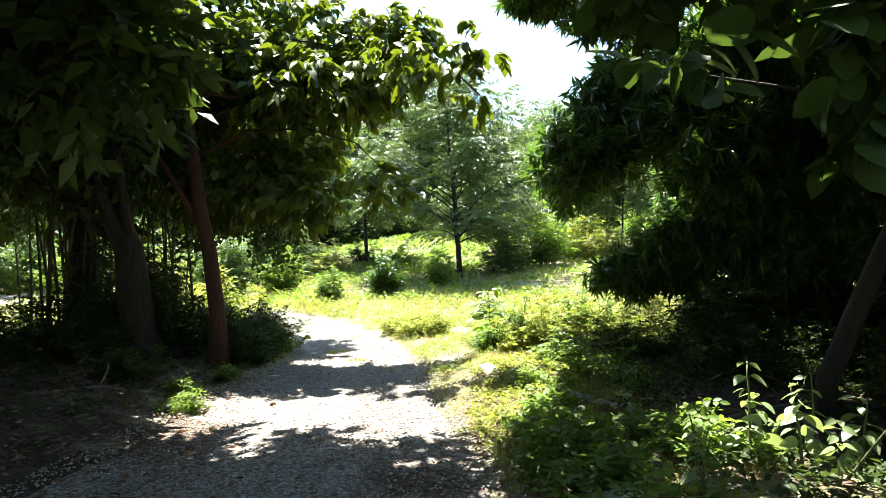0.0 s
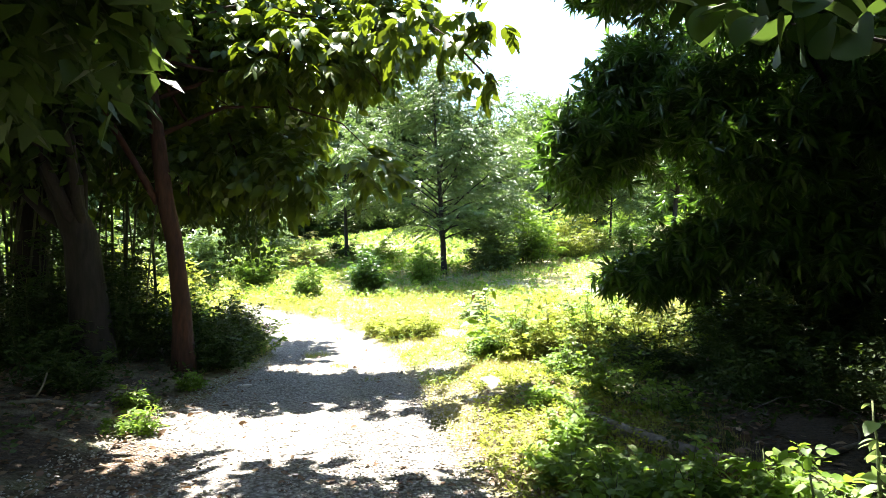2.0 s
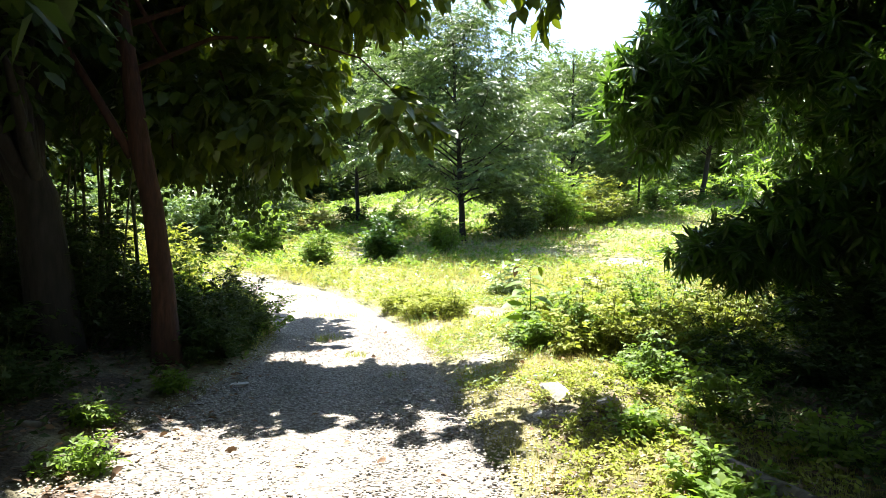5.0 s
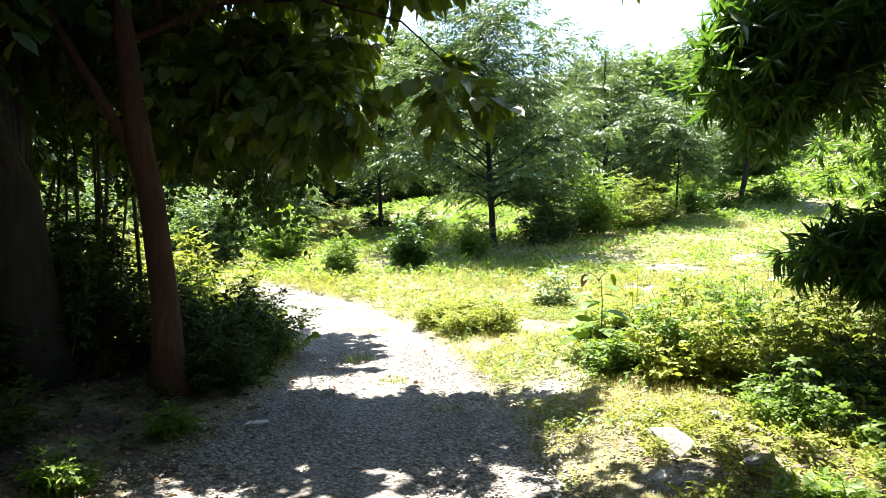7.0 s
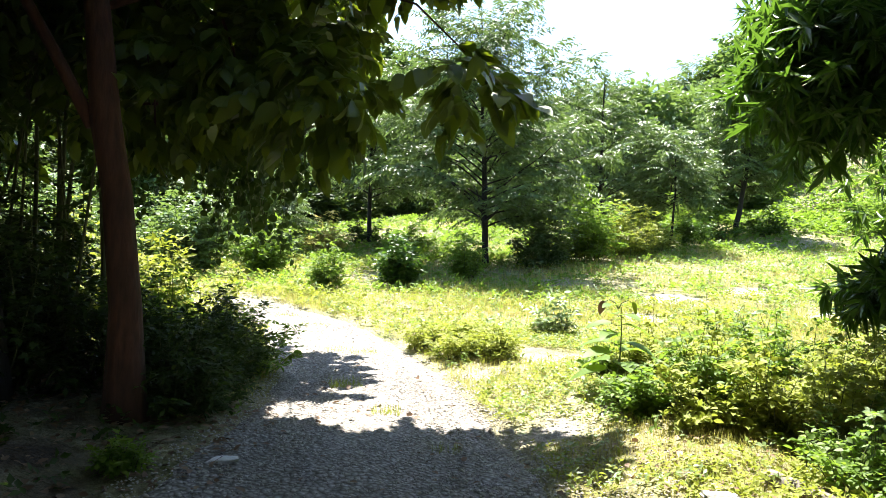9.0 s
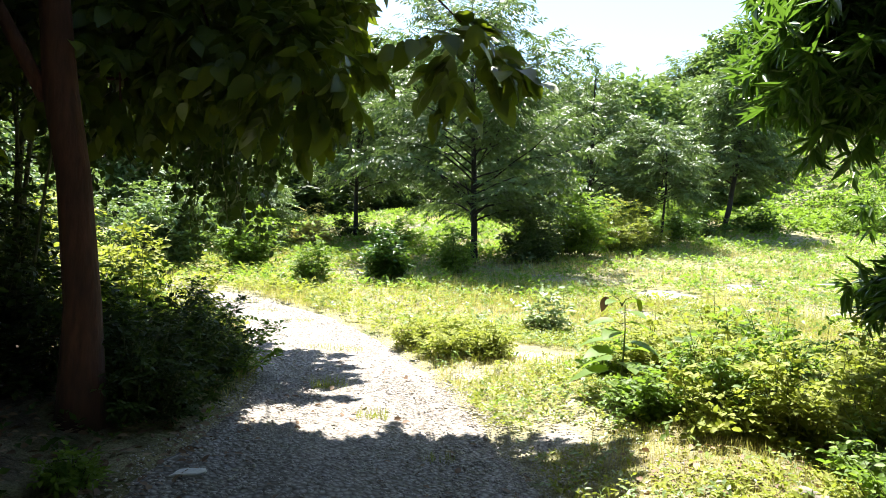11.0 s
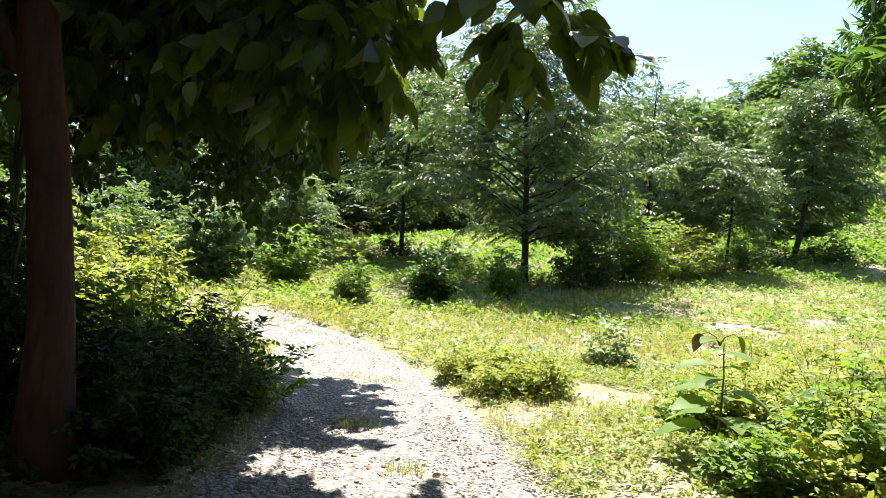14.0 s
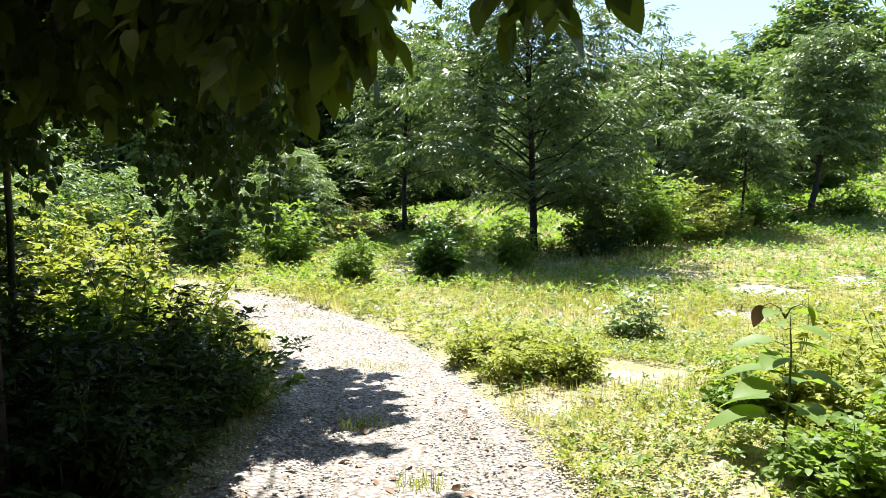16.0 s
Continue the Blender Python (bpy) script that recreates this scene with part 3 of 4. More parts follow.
# ---- shrubs of the meadow and beneath the trees ----
for nm, x, y, r, h, lab, seed, mat, leaf, stems in [
        ("shrub", -4.4, 21.0, 0.55, 1.05, "low pale green shrub at the foot of the meadow", 41, M_BUSH, 0.10, 30),
        ("shrub", -2.62, 21.9, 0.6, 1.25, "small dark-leaved sapling bush in the meadow", 42, M_MANGO, 0.15, 30),
        ("shrub", -0.98, 23.6, 0.6, 1.3, "shrub with narrow leaves beside the field tree", 43, M_BUSH, 0.11, 30),
        # left half of the big bush, darker leaf for the tree's shade
        ("shrub", 1.5, 26.7, 1.1, 2.3, "dense leafy bush beside the field tree, coloured dark for shade", 44, M_TREE, 0.15, 50),
        ("shrub", 3.2, 28.0, 1.35, 2.6, "tall bright leafy bush beside the field tree", 45, M_BUSH, 0.16, 54),
        ("shrub", 5.0, 29.6, 1.3, 2.0, "yellow-green bush at the meadow's edge", 46, M_WEED, 0.13, 40),
        ("shrub", 6.4, 31.0, 1.1, 1.5, "yellow-green bush under a thin tree", 47, M_WEED, 0.12, 30),
        # low bush in dark leaf, put where the far trees' shade falls
        ("shrub", 8.4, 32.9, 1.2, 1.1, "dark bush standing in for shade under the far trees", 145, M_MANGO, 0.13, 30),
        ("shrub", -6.8, 23.9, 0.85, 1.5, "bright green bush by the bend of the track", 48, M_BUSH, 0.15, 40),
        ("shrub", -8.9, 23.5, 1.1, 2.3, "tall leafy bush by the bend of the track", 49, M_FAR, 0.19, 44),
        ("shrub", -10.8, 25.0, 1.6, 2.4, "tangled bush by the bend of the track", 50, M_FAR, 0.16, 40),
        ("shrub", -6.2, 29.0, 0.9, 1.3, "pale feathery bush in the far meadow", 51, M_GRASS, 0.14, 30),
        ("shrub", -5.2, 32.0, 0.9, 0.9, "low dark bush in the far meadow", 52, M_SHADE, 0.12, 26),
        ("shrub", -3.3, 30.0, 1.0, 0.9, "low bush in the far meadow", 146, M_BUSH, 0.12, 26),
        ("shrub", -13.0, 23.8, 1.8, 2.5, "tangled bush beside the track", 53, M_FAR, 0.16, 40),
        ("shrub", -15.5, 26.0, 1.9, 2.2, "tangled bush beside the track", 54, M_BUSH, 0.15, 40),
        # two dark bushes that imitate the shade patch below the forked tree
        ("shrub", 10.4, 35.3, 1.5, 1.2, "dark bush standing in for shade under the forked tree", 55, M_MANGO, 0.15, 34),
        ("shrub", 13.2, 36.2, 1.6, 1.1, "dark bush standing in for shade under the forked tree", 56, M_MANGO, 0.15, 34),
        ("shrub", 18.0, 36.5, 2.2, 1.6, "creeper-covered bank at the meadow's edge", 57, M_BUSH, 0.16, 40),
        ("shrub", 21.0, 39.0, 2.4, 2.6, "creeper-covered bank at the meadow's edge", 58, M_BUSH, 0.16, 44),
        ("shrub", 9.3, 35.5, 1.6, 2.0, "green bush at the meadow's edge", 59, M_BUSH, 0.15, 36),
        ("shrub", -5.0, 13.6, 1.0, 1.25, "bright green bush beside the track", 60, M_WEED, 0.1, 75),
        ("shrub", -6.6, 14.7, 1.2, 1.5, "bright green bush beside the track", 61, M_WEED, 0.10, 70),
        ("shrub", -3.65, 12.65, 0.6, 0.7, "leafy bush at the edge of the track", 75, M_BUSH, 0.08, 34),
        # M_SHADE bushes from here carry the crown's shade in their leaf colour
        ("shrub", -3.6, 11.95, 0.6, 0.85, "leafy bush at the edge of the track, darkened for shade", 76, M_SHADE, 0.07, 46),
        ("shrub", -3.4, 10.95, 0.5, 0.65, "leafy bush at the edge of the track, darkened for shade", 77, M_SHADE, 0.065, 40),
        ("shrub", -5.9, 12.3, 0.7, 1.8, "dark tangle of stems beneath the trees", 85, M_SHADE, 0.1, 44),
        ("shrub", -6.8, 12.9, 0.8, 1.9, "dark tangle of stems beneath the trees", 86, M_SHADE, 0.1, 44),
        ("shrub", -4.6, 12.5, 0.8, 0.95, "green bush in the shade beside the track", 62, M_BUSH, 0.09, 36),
        ("shrub", -3.75, 11.5, 0.65, 0.75, "leafy bush at the edge of the track, darkened for shade", 63, M_SHADE, 0.07, 46),
        ("shrub", -3.5, 10.5, 0.55, 0.6, "leafy bush at the edge of the track, darkened for shade", 64, M_SHADE, 0.065, 44),
        ("shrub", -4.3, 10.9, 0.8, 0.95, "leafy bush behind the leaning tree, darkened for shade", 65, M_SHADE, 0.09, 34),
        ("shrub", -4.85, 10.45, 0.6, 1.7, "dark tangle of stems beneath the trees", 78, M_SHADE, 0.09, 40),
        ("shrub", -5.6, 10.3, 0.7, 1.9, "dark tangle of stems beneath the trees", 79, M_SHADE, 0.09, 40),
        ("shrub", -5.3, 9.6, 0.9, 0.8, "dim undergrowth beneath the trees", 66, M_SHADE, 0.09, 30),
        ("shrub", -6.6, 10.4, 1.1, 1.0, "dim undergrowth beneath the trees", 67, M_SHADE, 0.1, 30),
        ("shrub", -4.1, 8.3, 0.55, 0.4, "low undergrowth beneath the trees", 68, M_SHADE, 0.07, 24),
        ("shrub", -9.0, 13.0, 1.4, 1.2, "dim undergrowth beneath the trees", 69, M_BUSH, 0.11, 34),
        # dense fill in darkened leaf, deepening the shade under the mango
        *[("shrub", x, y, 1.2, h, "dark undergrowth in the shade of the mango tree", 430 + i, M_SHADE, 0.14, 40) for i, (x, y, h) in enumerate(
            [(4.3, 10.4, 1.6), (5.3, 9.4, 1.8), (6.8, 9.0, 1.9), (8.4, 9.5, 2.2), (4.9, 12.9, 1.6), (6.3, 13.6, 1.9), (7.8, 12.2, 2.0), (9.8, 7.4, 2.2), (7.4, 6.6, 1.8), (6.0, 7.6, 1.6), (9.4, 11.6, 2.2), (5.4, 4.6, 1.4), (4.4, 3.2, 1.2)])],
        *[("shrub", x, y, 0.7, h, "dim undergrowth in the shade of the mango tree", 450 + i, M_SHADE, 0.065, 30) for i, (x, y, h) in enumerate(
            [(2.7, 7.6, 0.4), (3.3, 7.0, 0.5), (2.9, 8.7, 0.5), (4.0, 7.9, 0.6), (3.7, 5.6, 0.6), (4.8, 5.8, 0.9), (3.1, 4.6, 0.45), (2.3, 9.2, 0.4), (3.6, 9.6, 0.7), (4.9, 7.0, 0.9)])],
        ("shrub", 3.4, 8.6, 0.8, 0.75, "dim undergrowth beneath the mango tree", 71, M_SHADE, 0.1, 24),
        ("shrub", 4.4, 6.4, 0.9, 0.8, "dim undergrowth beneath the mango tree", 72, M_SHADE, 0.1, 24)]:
    shrub(nm, x, y, r, h, lab, seed, mat, leaf, stems)

for i, (x, y, r, h) in enumerate([(0.45, 10.8, 0.35, 0.3), (0.8, 10.35, 0.4, 0.5), (1.2, 10.2, 0.45, 0.55), (0.95, 10.8, 0.5, 0.65), (1.35, 11.6, 0.6, 0.75), (1.9, 10.9, 0.6, 0.75), (2.2, 11.9, 0.7, 0.85), (2.8, 11.2, 0.65, 0.85),
                                  (1.55, 10.1, 0.5, 0.5), (2.3, 10.1, 0.55, 0.5), (3.3, 12.3, 0.8, 0.95), (0.95, 12.2, 0.45, 0.55), (3.9, 11.4, 0.7, 0.8), (1.0, 11.2, 0.3, 0.4), (0.75, 12.3, 0.3, 0.4), (0.55, 12.5, 0.4, 0.35), (1.2, 13.0, 0.5, 0.55), (1.9, 13.1, 0.6, 0.7), (2.7, 13.3, 0.6, 0.7)]):
    shrub("weed_clump", x, y, r, h * 0.98, "bright leafy weeds in the sun beside the track", 500 + i, M_BUSH if i % 3 == 0 else M_WEED, 0.062, 26, 11, group="roadside weeds", category="weeds", blade=OVATE, vary=0.6, loose=0.22)
for i, (x, y, r, h) in enumerate([(-1.15, 14.2, 0.5, 0.4), (-0.65, 14.0, 0.45, 0.4), (0.75, 13.4, 0.4, 0.35), (-1.65, 15.0, 0.4, 0.34), (-0.9, 14.9, 0.45, 0.36)]):
    shrub("weed_clump", x, y, r, h, "low green weeds at the edge of the gravel", 95 + i, M_WEED, 0.07, 26, 9, group="roadside weeds", category="weeds")
for i, (x, y, r, h) in enumerate([(-2.9, 7.15, 0.28, 0.24), (-3.3, 8.0, 0.22, 0.2), (-3.2, 9.2, 0.2, 0.2)]):
    shrub("weed_clump", x, y, r, h, "small weed growing on the gravel track", 105 + i, M_BUSH, 0.05, 18, 8, group="track weeds", category="weeds")
for i, (x, y, r, h) in enumerate([(0.8, 5.5, 0.35, 0.24), (0.75, 6.2, 0.3, 0.22), (0.7, 4.7, 0.35, 0.24), (0.8, 5.0, 0.4, 0.25), (1.15, 5.0, 0.4, 0.26), (0.65, 5.8, 0.3, 0.18), (0.95, 6.7, 0.35, 0.24), (0.75, 7.5, 0.25, 0.18), (1.3, 7.6, 0.4, 0.3),
                                  (1.2, 8.9, 0.4, 0.38), (1.7, 8.6, 0.45, 0.36), (1.5, 4.6, 0.4, 0.26), (0.9, 4.2, 0.4, 0.24), (1.35, 9.5, 0.4, 0.4), (1.0, 3.5, 0.4, 0.24), (1.6, 6.9, 0.35, 0.28)]):
    shrub("weed_clump", x, y, r, h, "low leafy weeds on the half-shaded verge", 115 + i, M_BUSH, 0.065 if y < 6.5 else 0.05, 24, 7, group="verge weeds", category="weeds", blade=OVATE)

# ---- the tree that leans beside the track ----
BX, BY = -3.7, 10.1
BZ = on_land(BX, BY)
lean_trunk = [((0.04, 0, -0.2), 0.2), ((0.03, 0, 0.1), 0.15), ((-0.01, 0, 0.8), 0.115), ((-0.11, -0.02, 1.7), 0.105), ((-0.24, 0, 2.25), 0.105), ((-0.34, 0, 3.0), 0.095), ((-0.55, 0.05, 4.2), 0.09), ((-0.4, 0.1, 5.6), 0.05)]
side_limb = [((-0.33, -0.02, 2.2), 0.05), ((-0.62, -0.1, 2.75), 0.045), ((-0.95, -0.2, 3.35), 0.04), ((-1.2, -0.3, 4.1), 0.03)]
over_limb = [((-0.4, 0, 3.1), 0.035), ((0.4, 0.4, 3.6), 0.024), ((1.3, 0.4, 3.6), 0.016), ((2.1, 0.15, 3.3), 0.01), ((2.5, 0.05, 2.9), 0.005)]
high_limb = [((-0.45, 0, 3.6), 0.035), ((0.5, 0.8, 4.25), 0.022), ((1.5, 1.1, 4.6), 0.014), ((2.4, 0.5, 4.6), 0.009), ((3.4, -0.3, 4.4), 0.005)]
broad_tree("tree", (BX, BY, BZ), (-1.2, 1.6, 4.6), (2.4, 2.3, 1.7), "leaning tree with reddish bark and broad leaves hanging over the track", 131, M_TEAK, M_BARK, 0.15, 420, 9, 0.2, BROAD_FEW, 8,
           droop=0.75, inner=0.15, flat_base=-0.95, trunk=lean_trunk, extra_lines=(side_limb, over_limb, high_limb), twig=1.5, limb=0.2,
           extra=[((0.4, 0.9, 2.95), (0.8, 0.7, 0.6), 90), ((1.05, 1.1, 3.4), (0.6, 0.6, 0.4), 50), ((2.55, 0.05, 2.68), (0.36, 0.28, 0.22), 18), ((1.3, 0.4, 2.6), (0.6, 0.5, 0.4), 60), ((1.2, 0.65, 4.4), (1.2, 0.9, 0.6), 180),
                  ((2.1, 1.4, 4.6), (0.95, 0.9, 0.6), 140), ((-0.5, 1.0, 4.9), (1.7, 1.4, 0.7), 220), ((-1.0, 2.0, 6.3), (2.6, 1.8, 0.8), 260), ((-0.8, -1.4, 4.9), (1.3, 1.2, 0.5), 260), ((3.5, -0.5, 4.3), (0.4, 0.4, 0.35), 14), ((4.1, -0.6, 4.5), (0.3, 0.3, 0.35), 9), ((3.95, -0.6, 3.8), (0.25, 0.3, 0.25), 6), ((2.9, 0.0, 4.5), (0.5, 0.5, 0.4), 20), ((-0.4, 0.9, 2.7), (0.9, 0.7, 0.5), 70), ((1.0, 1.9, 5.5), (1.6, 1.0, 0.8), 160),
                  ((2.3, 2.1, 5.5), (1.2, 0.9, 0.7), 150), ((-1.8, 2.5, 3.6), (1.5, 1.3, 1.2), 130), ((-0.4, 3.0, 4.2), (1.1, 1.2, 0.9), 120), ((-3.0, 1.8, 3.2), (1.4, 1.4, 1.2), 100),
                  ((0.5, 4.3, 4.7), (0.9, 1.1, 0.7), 120), ((0.1, 5.1, 4.5), (0.9, 1.2, 0.8), 120)])


def hanging_vine(x, y, top, low, seed):
    """A creeper that hangs from the crown, with small heart-shaped leaves."""
    rng = np.random.default_rng(seed)
    t = thing("hanging_vine", (x, y, top), "creeper with small dark leaves hanging from the tree", "vine", "hanging vines")
    line = bent((0, 0, 0.5), (rng.normal(0, .15), rng.normal(0, .15), low - top), 0.008, 0.004, 0, 0.04, 10, rng)
    part("stem", tubes_mesh("stem", [line], M_STEM, 4), t)
    pts = np.array([p for p, _ in line])
    g = rng.uniform(0, 1, 110)
    q = np.stack([np.interp(g, np.linspace(0, 1, 10), pts[:, k]) for k in range(3)], -1) + rng.normal(0, .07, (110, 3))
    way = rng.normal(0, .6, (110, 3)) - Z * 0.9
    part("foliage", leaves_mesh("foliage", (q, way, rng.normal(0, 1, (110, 3)), rng.uniform(.05, .095, 110)), HEART, M_SHADE), t)


for i in range(22):
    r = np.random.default_rng(400 + i)
    x = -5.2 + 2.2 * i / 21 + r.normal(0, .1)
    low = 1.42 + 0.8 * abs(math.sin(i * 1.7)) + 0.35 * max(0, x + 3.2)
    hanging_vine(x, 11.3 + r.uniform(-.3, 1.2), 2.9 + 0.2 * (x + 3.5), low, 150 + i)

for i in range(12):
    r = np.random.default_rng(440 + i)
    hanging_vine(-3.5 + 0.05 * i + r.normal(0, .04), 11.6 + r.uniform(-.3, .5), 2.9, 1.3 + 0.1 * abs(i - 6) + r.uniform(0, .3), 600 + i)

# ---- the dark trees on the other side of the leaning tree ----
DARK = [((-6.9, 12.0), (0.2, -1.0, 5.0), (3.6, 3.2, 2.9), 0.27, 1300, 0.24, "dark thick-trunked tree in deep shade"),
        ((-4.8, 9.95), (-1.2, -0.7, 4.2), (2.5, 2.0, 2.1), 0.24, 1000, 0.2, "dark thick-trunked tree in deep shade"),
        # crowns over and behind the track are out of view, added for shade
        ((-6.4, 4.6), (3.3, 0.45, 6.0), (5.2, 3.4, 1.2), 0.28, 2700, 0.34, "spreading shade tree whose crown roofs the track"),
        ((-6.6, 0.5), (-1.0, 2.0, 4.6), (4.2, 4.2, 2.0), 0.26, 2200, 0.32, "shade tree in the wood beside the track"),
        ((-4.6, -4.0), (3.2, 0.8, 6.0), (6.0, 4.4, 1.6), 0.3, 2400, 0.36, "spreading shade tree whose crown roofs the track"),
        ((-10.5, 9.0), (0.5, 0, 5.2), (3.8, 3.8, 3.6), 0.26, 1300, 0.3, "dark shade tree in the wood beside the track"),
        ((-11.5, 15.5), (0.2, 0, 5.2), (3.2, 3.0, 3.2), 0.22, 1000, 0.3, "shade tree in the wood beside the track"),
        ((-13.0, 3.5), (0.2, 0, 5.2), (4.0, 4.0, 3.8), 0.25, 1100, 0.34, "dark shade tree in the wood beside the track"),
        ((4.0, -2.0), (0.2, 1.0, 5.4), (4.2, 3.8, 2.6), 0.25, 1200, 0.32, "shade tree on the verge")]
for i, (spot, centre, radii, tr, n, leaf, lab) in enumerate(DARK):
    more = {}
    if i == 3:      # a low twig of this tree hangs beside the track
        more = dict(extra=[((4.35, 2.85, 2.3), (0.1, 0.1, 0.08), 1)], extra_lines=([((3.4, 2.6, 3.9), 0.02), ((3.9, 2.75, 3.2), 0.014), ((4.35, 2.85, 2.3), 0.006)],))
    if i == 2:      # low boughs of this crown hang over the edge of the track
        more = dict(extra=[((2.5, 2.3, 3.8), (1.0, 0.6, 0.7), 140)])
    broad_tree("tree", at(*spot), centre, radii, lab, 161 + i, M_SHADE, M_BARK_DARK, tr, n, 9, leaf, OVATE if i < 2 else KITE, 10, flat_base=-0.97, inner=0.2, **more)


def bamboo_clump(x, y, seed, n):
    rng = np.random.default_rng(seed)
    t = thing("bamboo_clump", at(x, y), "clump of thin dark bamboo stems in the shade", "bamboo")
    for i in range(n):
        px, py = rng.normal(0, .5), rng.normal(0, .4)
        h = rng.uniform(3.2, 5.0)
        lean_x, lean_y = rng.normal(0, .35), rng.normal(0, .3)
        line, r = [], rng.uniform(.014, .03)
        for k in range(15):
            f = k / 14
            for dz, rr in ((-0.012, r), (0.0, r * 1.22), (0.012, r)):
                line.append((np.array((px + lean_x * f * f, py + lean_y * f * f, -0.1 + h * f + dz)), rr * (1 - .5 * f)))
        part("culm", tubes_mesh("culm", [line], M_CULM, 6), t)
    az = rng.uniform(0, 6.283, 160)
    q = np.stack([rng.normal(0, .7, 160), rng.normal(0, .6, 160), rng.uniform(2.4, 5.2, 160)], -1)
    sp = sprays(q, np.stack([np.cos(az), np.sin(az), rng.uniform(-.5, .4, 160)], -1), 8, 0.4, 0.16, 0.6, 0.6, 0.3, rng)
    part("foliage", leaves_mesh("foliage", sp, LANCE, M_SHADE), t)


bamboo_clump(-6.4, 11.0, 171, 14)
bamboo_clump(-5.5, 11.4, 172, 16)
bamboo_clump(-8.2, 12.6, 173, 12)

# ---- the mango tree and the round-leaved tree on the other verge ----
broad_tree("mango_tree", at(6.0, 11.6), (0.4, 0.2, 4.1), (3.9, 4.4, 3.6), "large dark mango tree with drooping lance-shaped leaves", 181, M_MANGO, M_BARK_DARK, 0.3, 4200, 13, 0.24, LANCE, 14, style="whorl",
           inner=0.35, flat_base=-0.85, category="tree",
           # several high lumps lie out of view, added to shade the verge
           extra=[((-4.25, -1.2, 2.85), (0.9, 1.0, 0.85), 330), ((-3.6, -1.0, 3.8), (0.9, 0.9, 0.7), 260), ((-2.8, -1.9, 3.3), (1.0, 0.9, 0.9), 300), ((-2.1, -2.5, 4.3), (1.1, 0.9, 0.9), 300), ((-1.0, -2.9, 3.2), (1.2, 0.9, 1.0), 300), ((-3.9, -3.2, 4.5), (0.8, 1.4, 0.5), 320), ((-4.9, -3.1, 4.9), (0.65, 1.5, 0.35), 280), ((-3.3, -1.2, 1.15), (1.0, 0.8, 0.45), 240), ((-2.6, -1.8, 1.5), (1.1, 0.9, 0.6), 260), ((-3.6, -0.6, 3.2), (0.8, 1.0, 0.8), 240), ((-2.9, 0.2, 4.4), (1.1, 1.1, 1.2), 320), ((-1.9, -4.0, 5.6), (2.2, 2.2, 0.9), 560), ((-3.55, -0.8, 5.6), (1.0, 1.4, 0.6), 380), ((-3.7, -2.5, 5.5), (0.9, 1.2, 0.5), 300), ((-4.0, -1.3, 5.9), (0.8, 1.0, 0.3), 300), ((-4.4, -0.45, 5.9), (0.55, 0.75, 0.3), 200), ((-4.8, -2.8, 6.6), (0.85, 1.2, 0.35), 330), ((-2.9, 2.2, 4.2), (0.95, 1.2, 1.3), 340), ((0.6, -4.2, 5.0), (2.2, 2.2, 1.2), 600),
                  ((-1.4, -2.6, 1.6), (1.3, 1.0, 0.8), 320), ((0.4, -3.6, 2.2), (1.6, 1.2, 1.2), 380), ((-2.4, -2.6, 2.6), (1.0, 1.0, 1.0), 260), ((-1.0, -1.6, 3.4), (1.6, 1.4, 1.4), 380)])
# second mango, added to keep the right verge in shade
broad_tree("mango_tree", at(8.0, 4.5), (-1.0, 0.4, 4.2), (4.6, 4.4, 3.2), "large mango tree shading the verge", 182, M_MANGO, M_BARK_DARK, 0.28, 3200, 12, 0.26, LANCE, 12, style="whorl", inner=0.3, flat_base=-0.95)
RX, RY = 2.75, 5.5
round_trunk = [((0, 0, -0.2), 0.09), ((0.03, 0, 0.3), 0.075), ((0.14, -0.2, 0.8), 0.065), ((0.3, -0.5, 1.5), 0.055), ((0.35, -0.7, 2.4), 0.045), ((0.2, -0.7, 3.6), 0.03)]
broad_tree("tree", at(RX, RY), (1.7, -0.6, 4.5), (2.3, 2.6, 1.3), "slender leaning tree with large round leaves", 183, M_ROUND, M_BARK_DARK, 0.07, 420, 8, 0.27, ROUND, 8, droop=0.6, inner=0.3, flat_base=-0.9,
           # last two extra lumps are unseen, added to shade ground and leaves
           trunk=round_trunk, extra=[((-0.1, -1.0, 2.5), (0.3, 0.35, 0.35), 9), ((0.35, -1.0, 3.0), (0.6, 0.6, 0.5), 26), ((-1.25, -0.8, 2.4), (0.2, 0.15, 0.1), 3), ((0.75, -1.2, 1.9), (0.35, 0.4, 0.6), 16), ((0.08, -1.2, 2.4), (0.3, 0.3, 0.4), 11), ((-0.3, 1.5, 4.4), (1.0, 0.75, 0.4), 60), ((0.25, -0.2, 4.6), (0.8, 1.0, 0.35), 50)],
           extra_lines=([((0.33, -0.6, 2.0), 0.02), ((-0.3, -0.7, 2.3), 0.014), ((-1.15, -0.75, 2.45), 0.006)],))


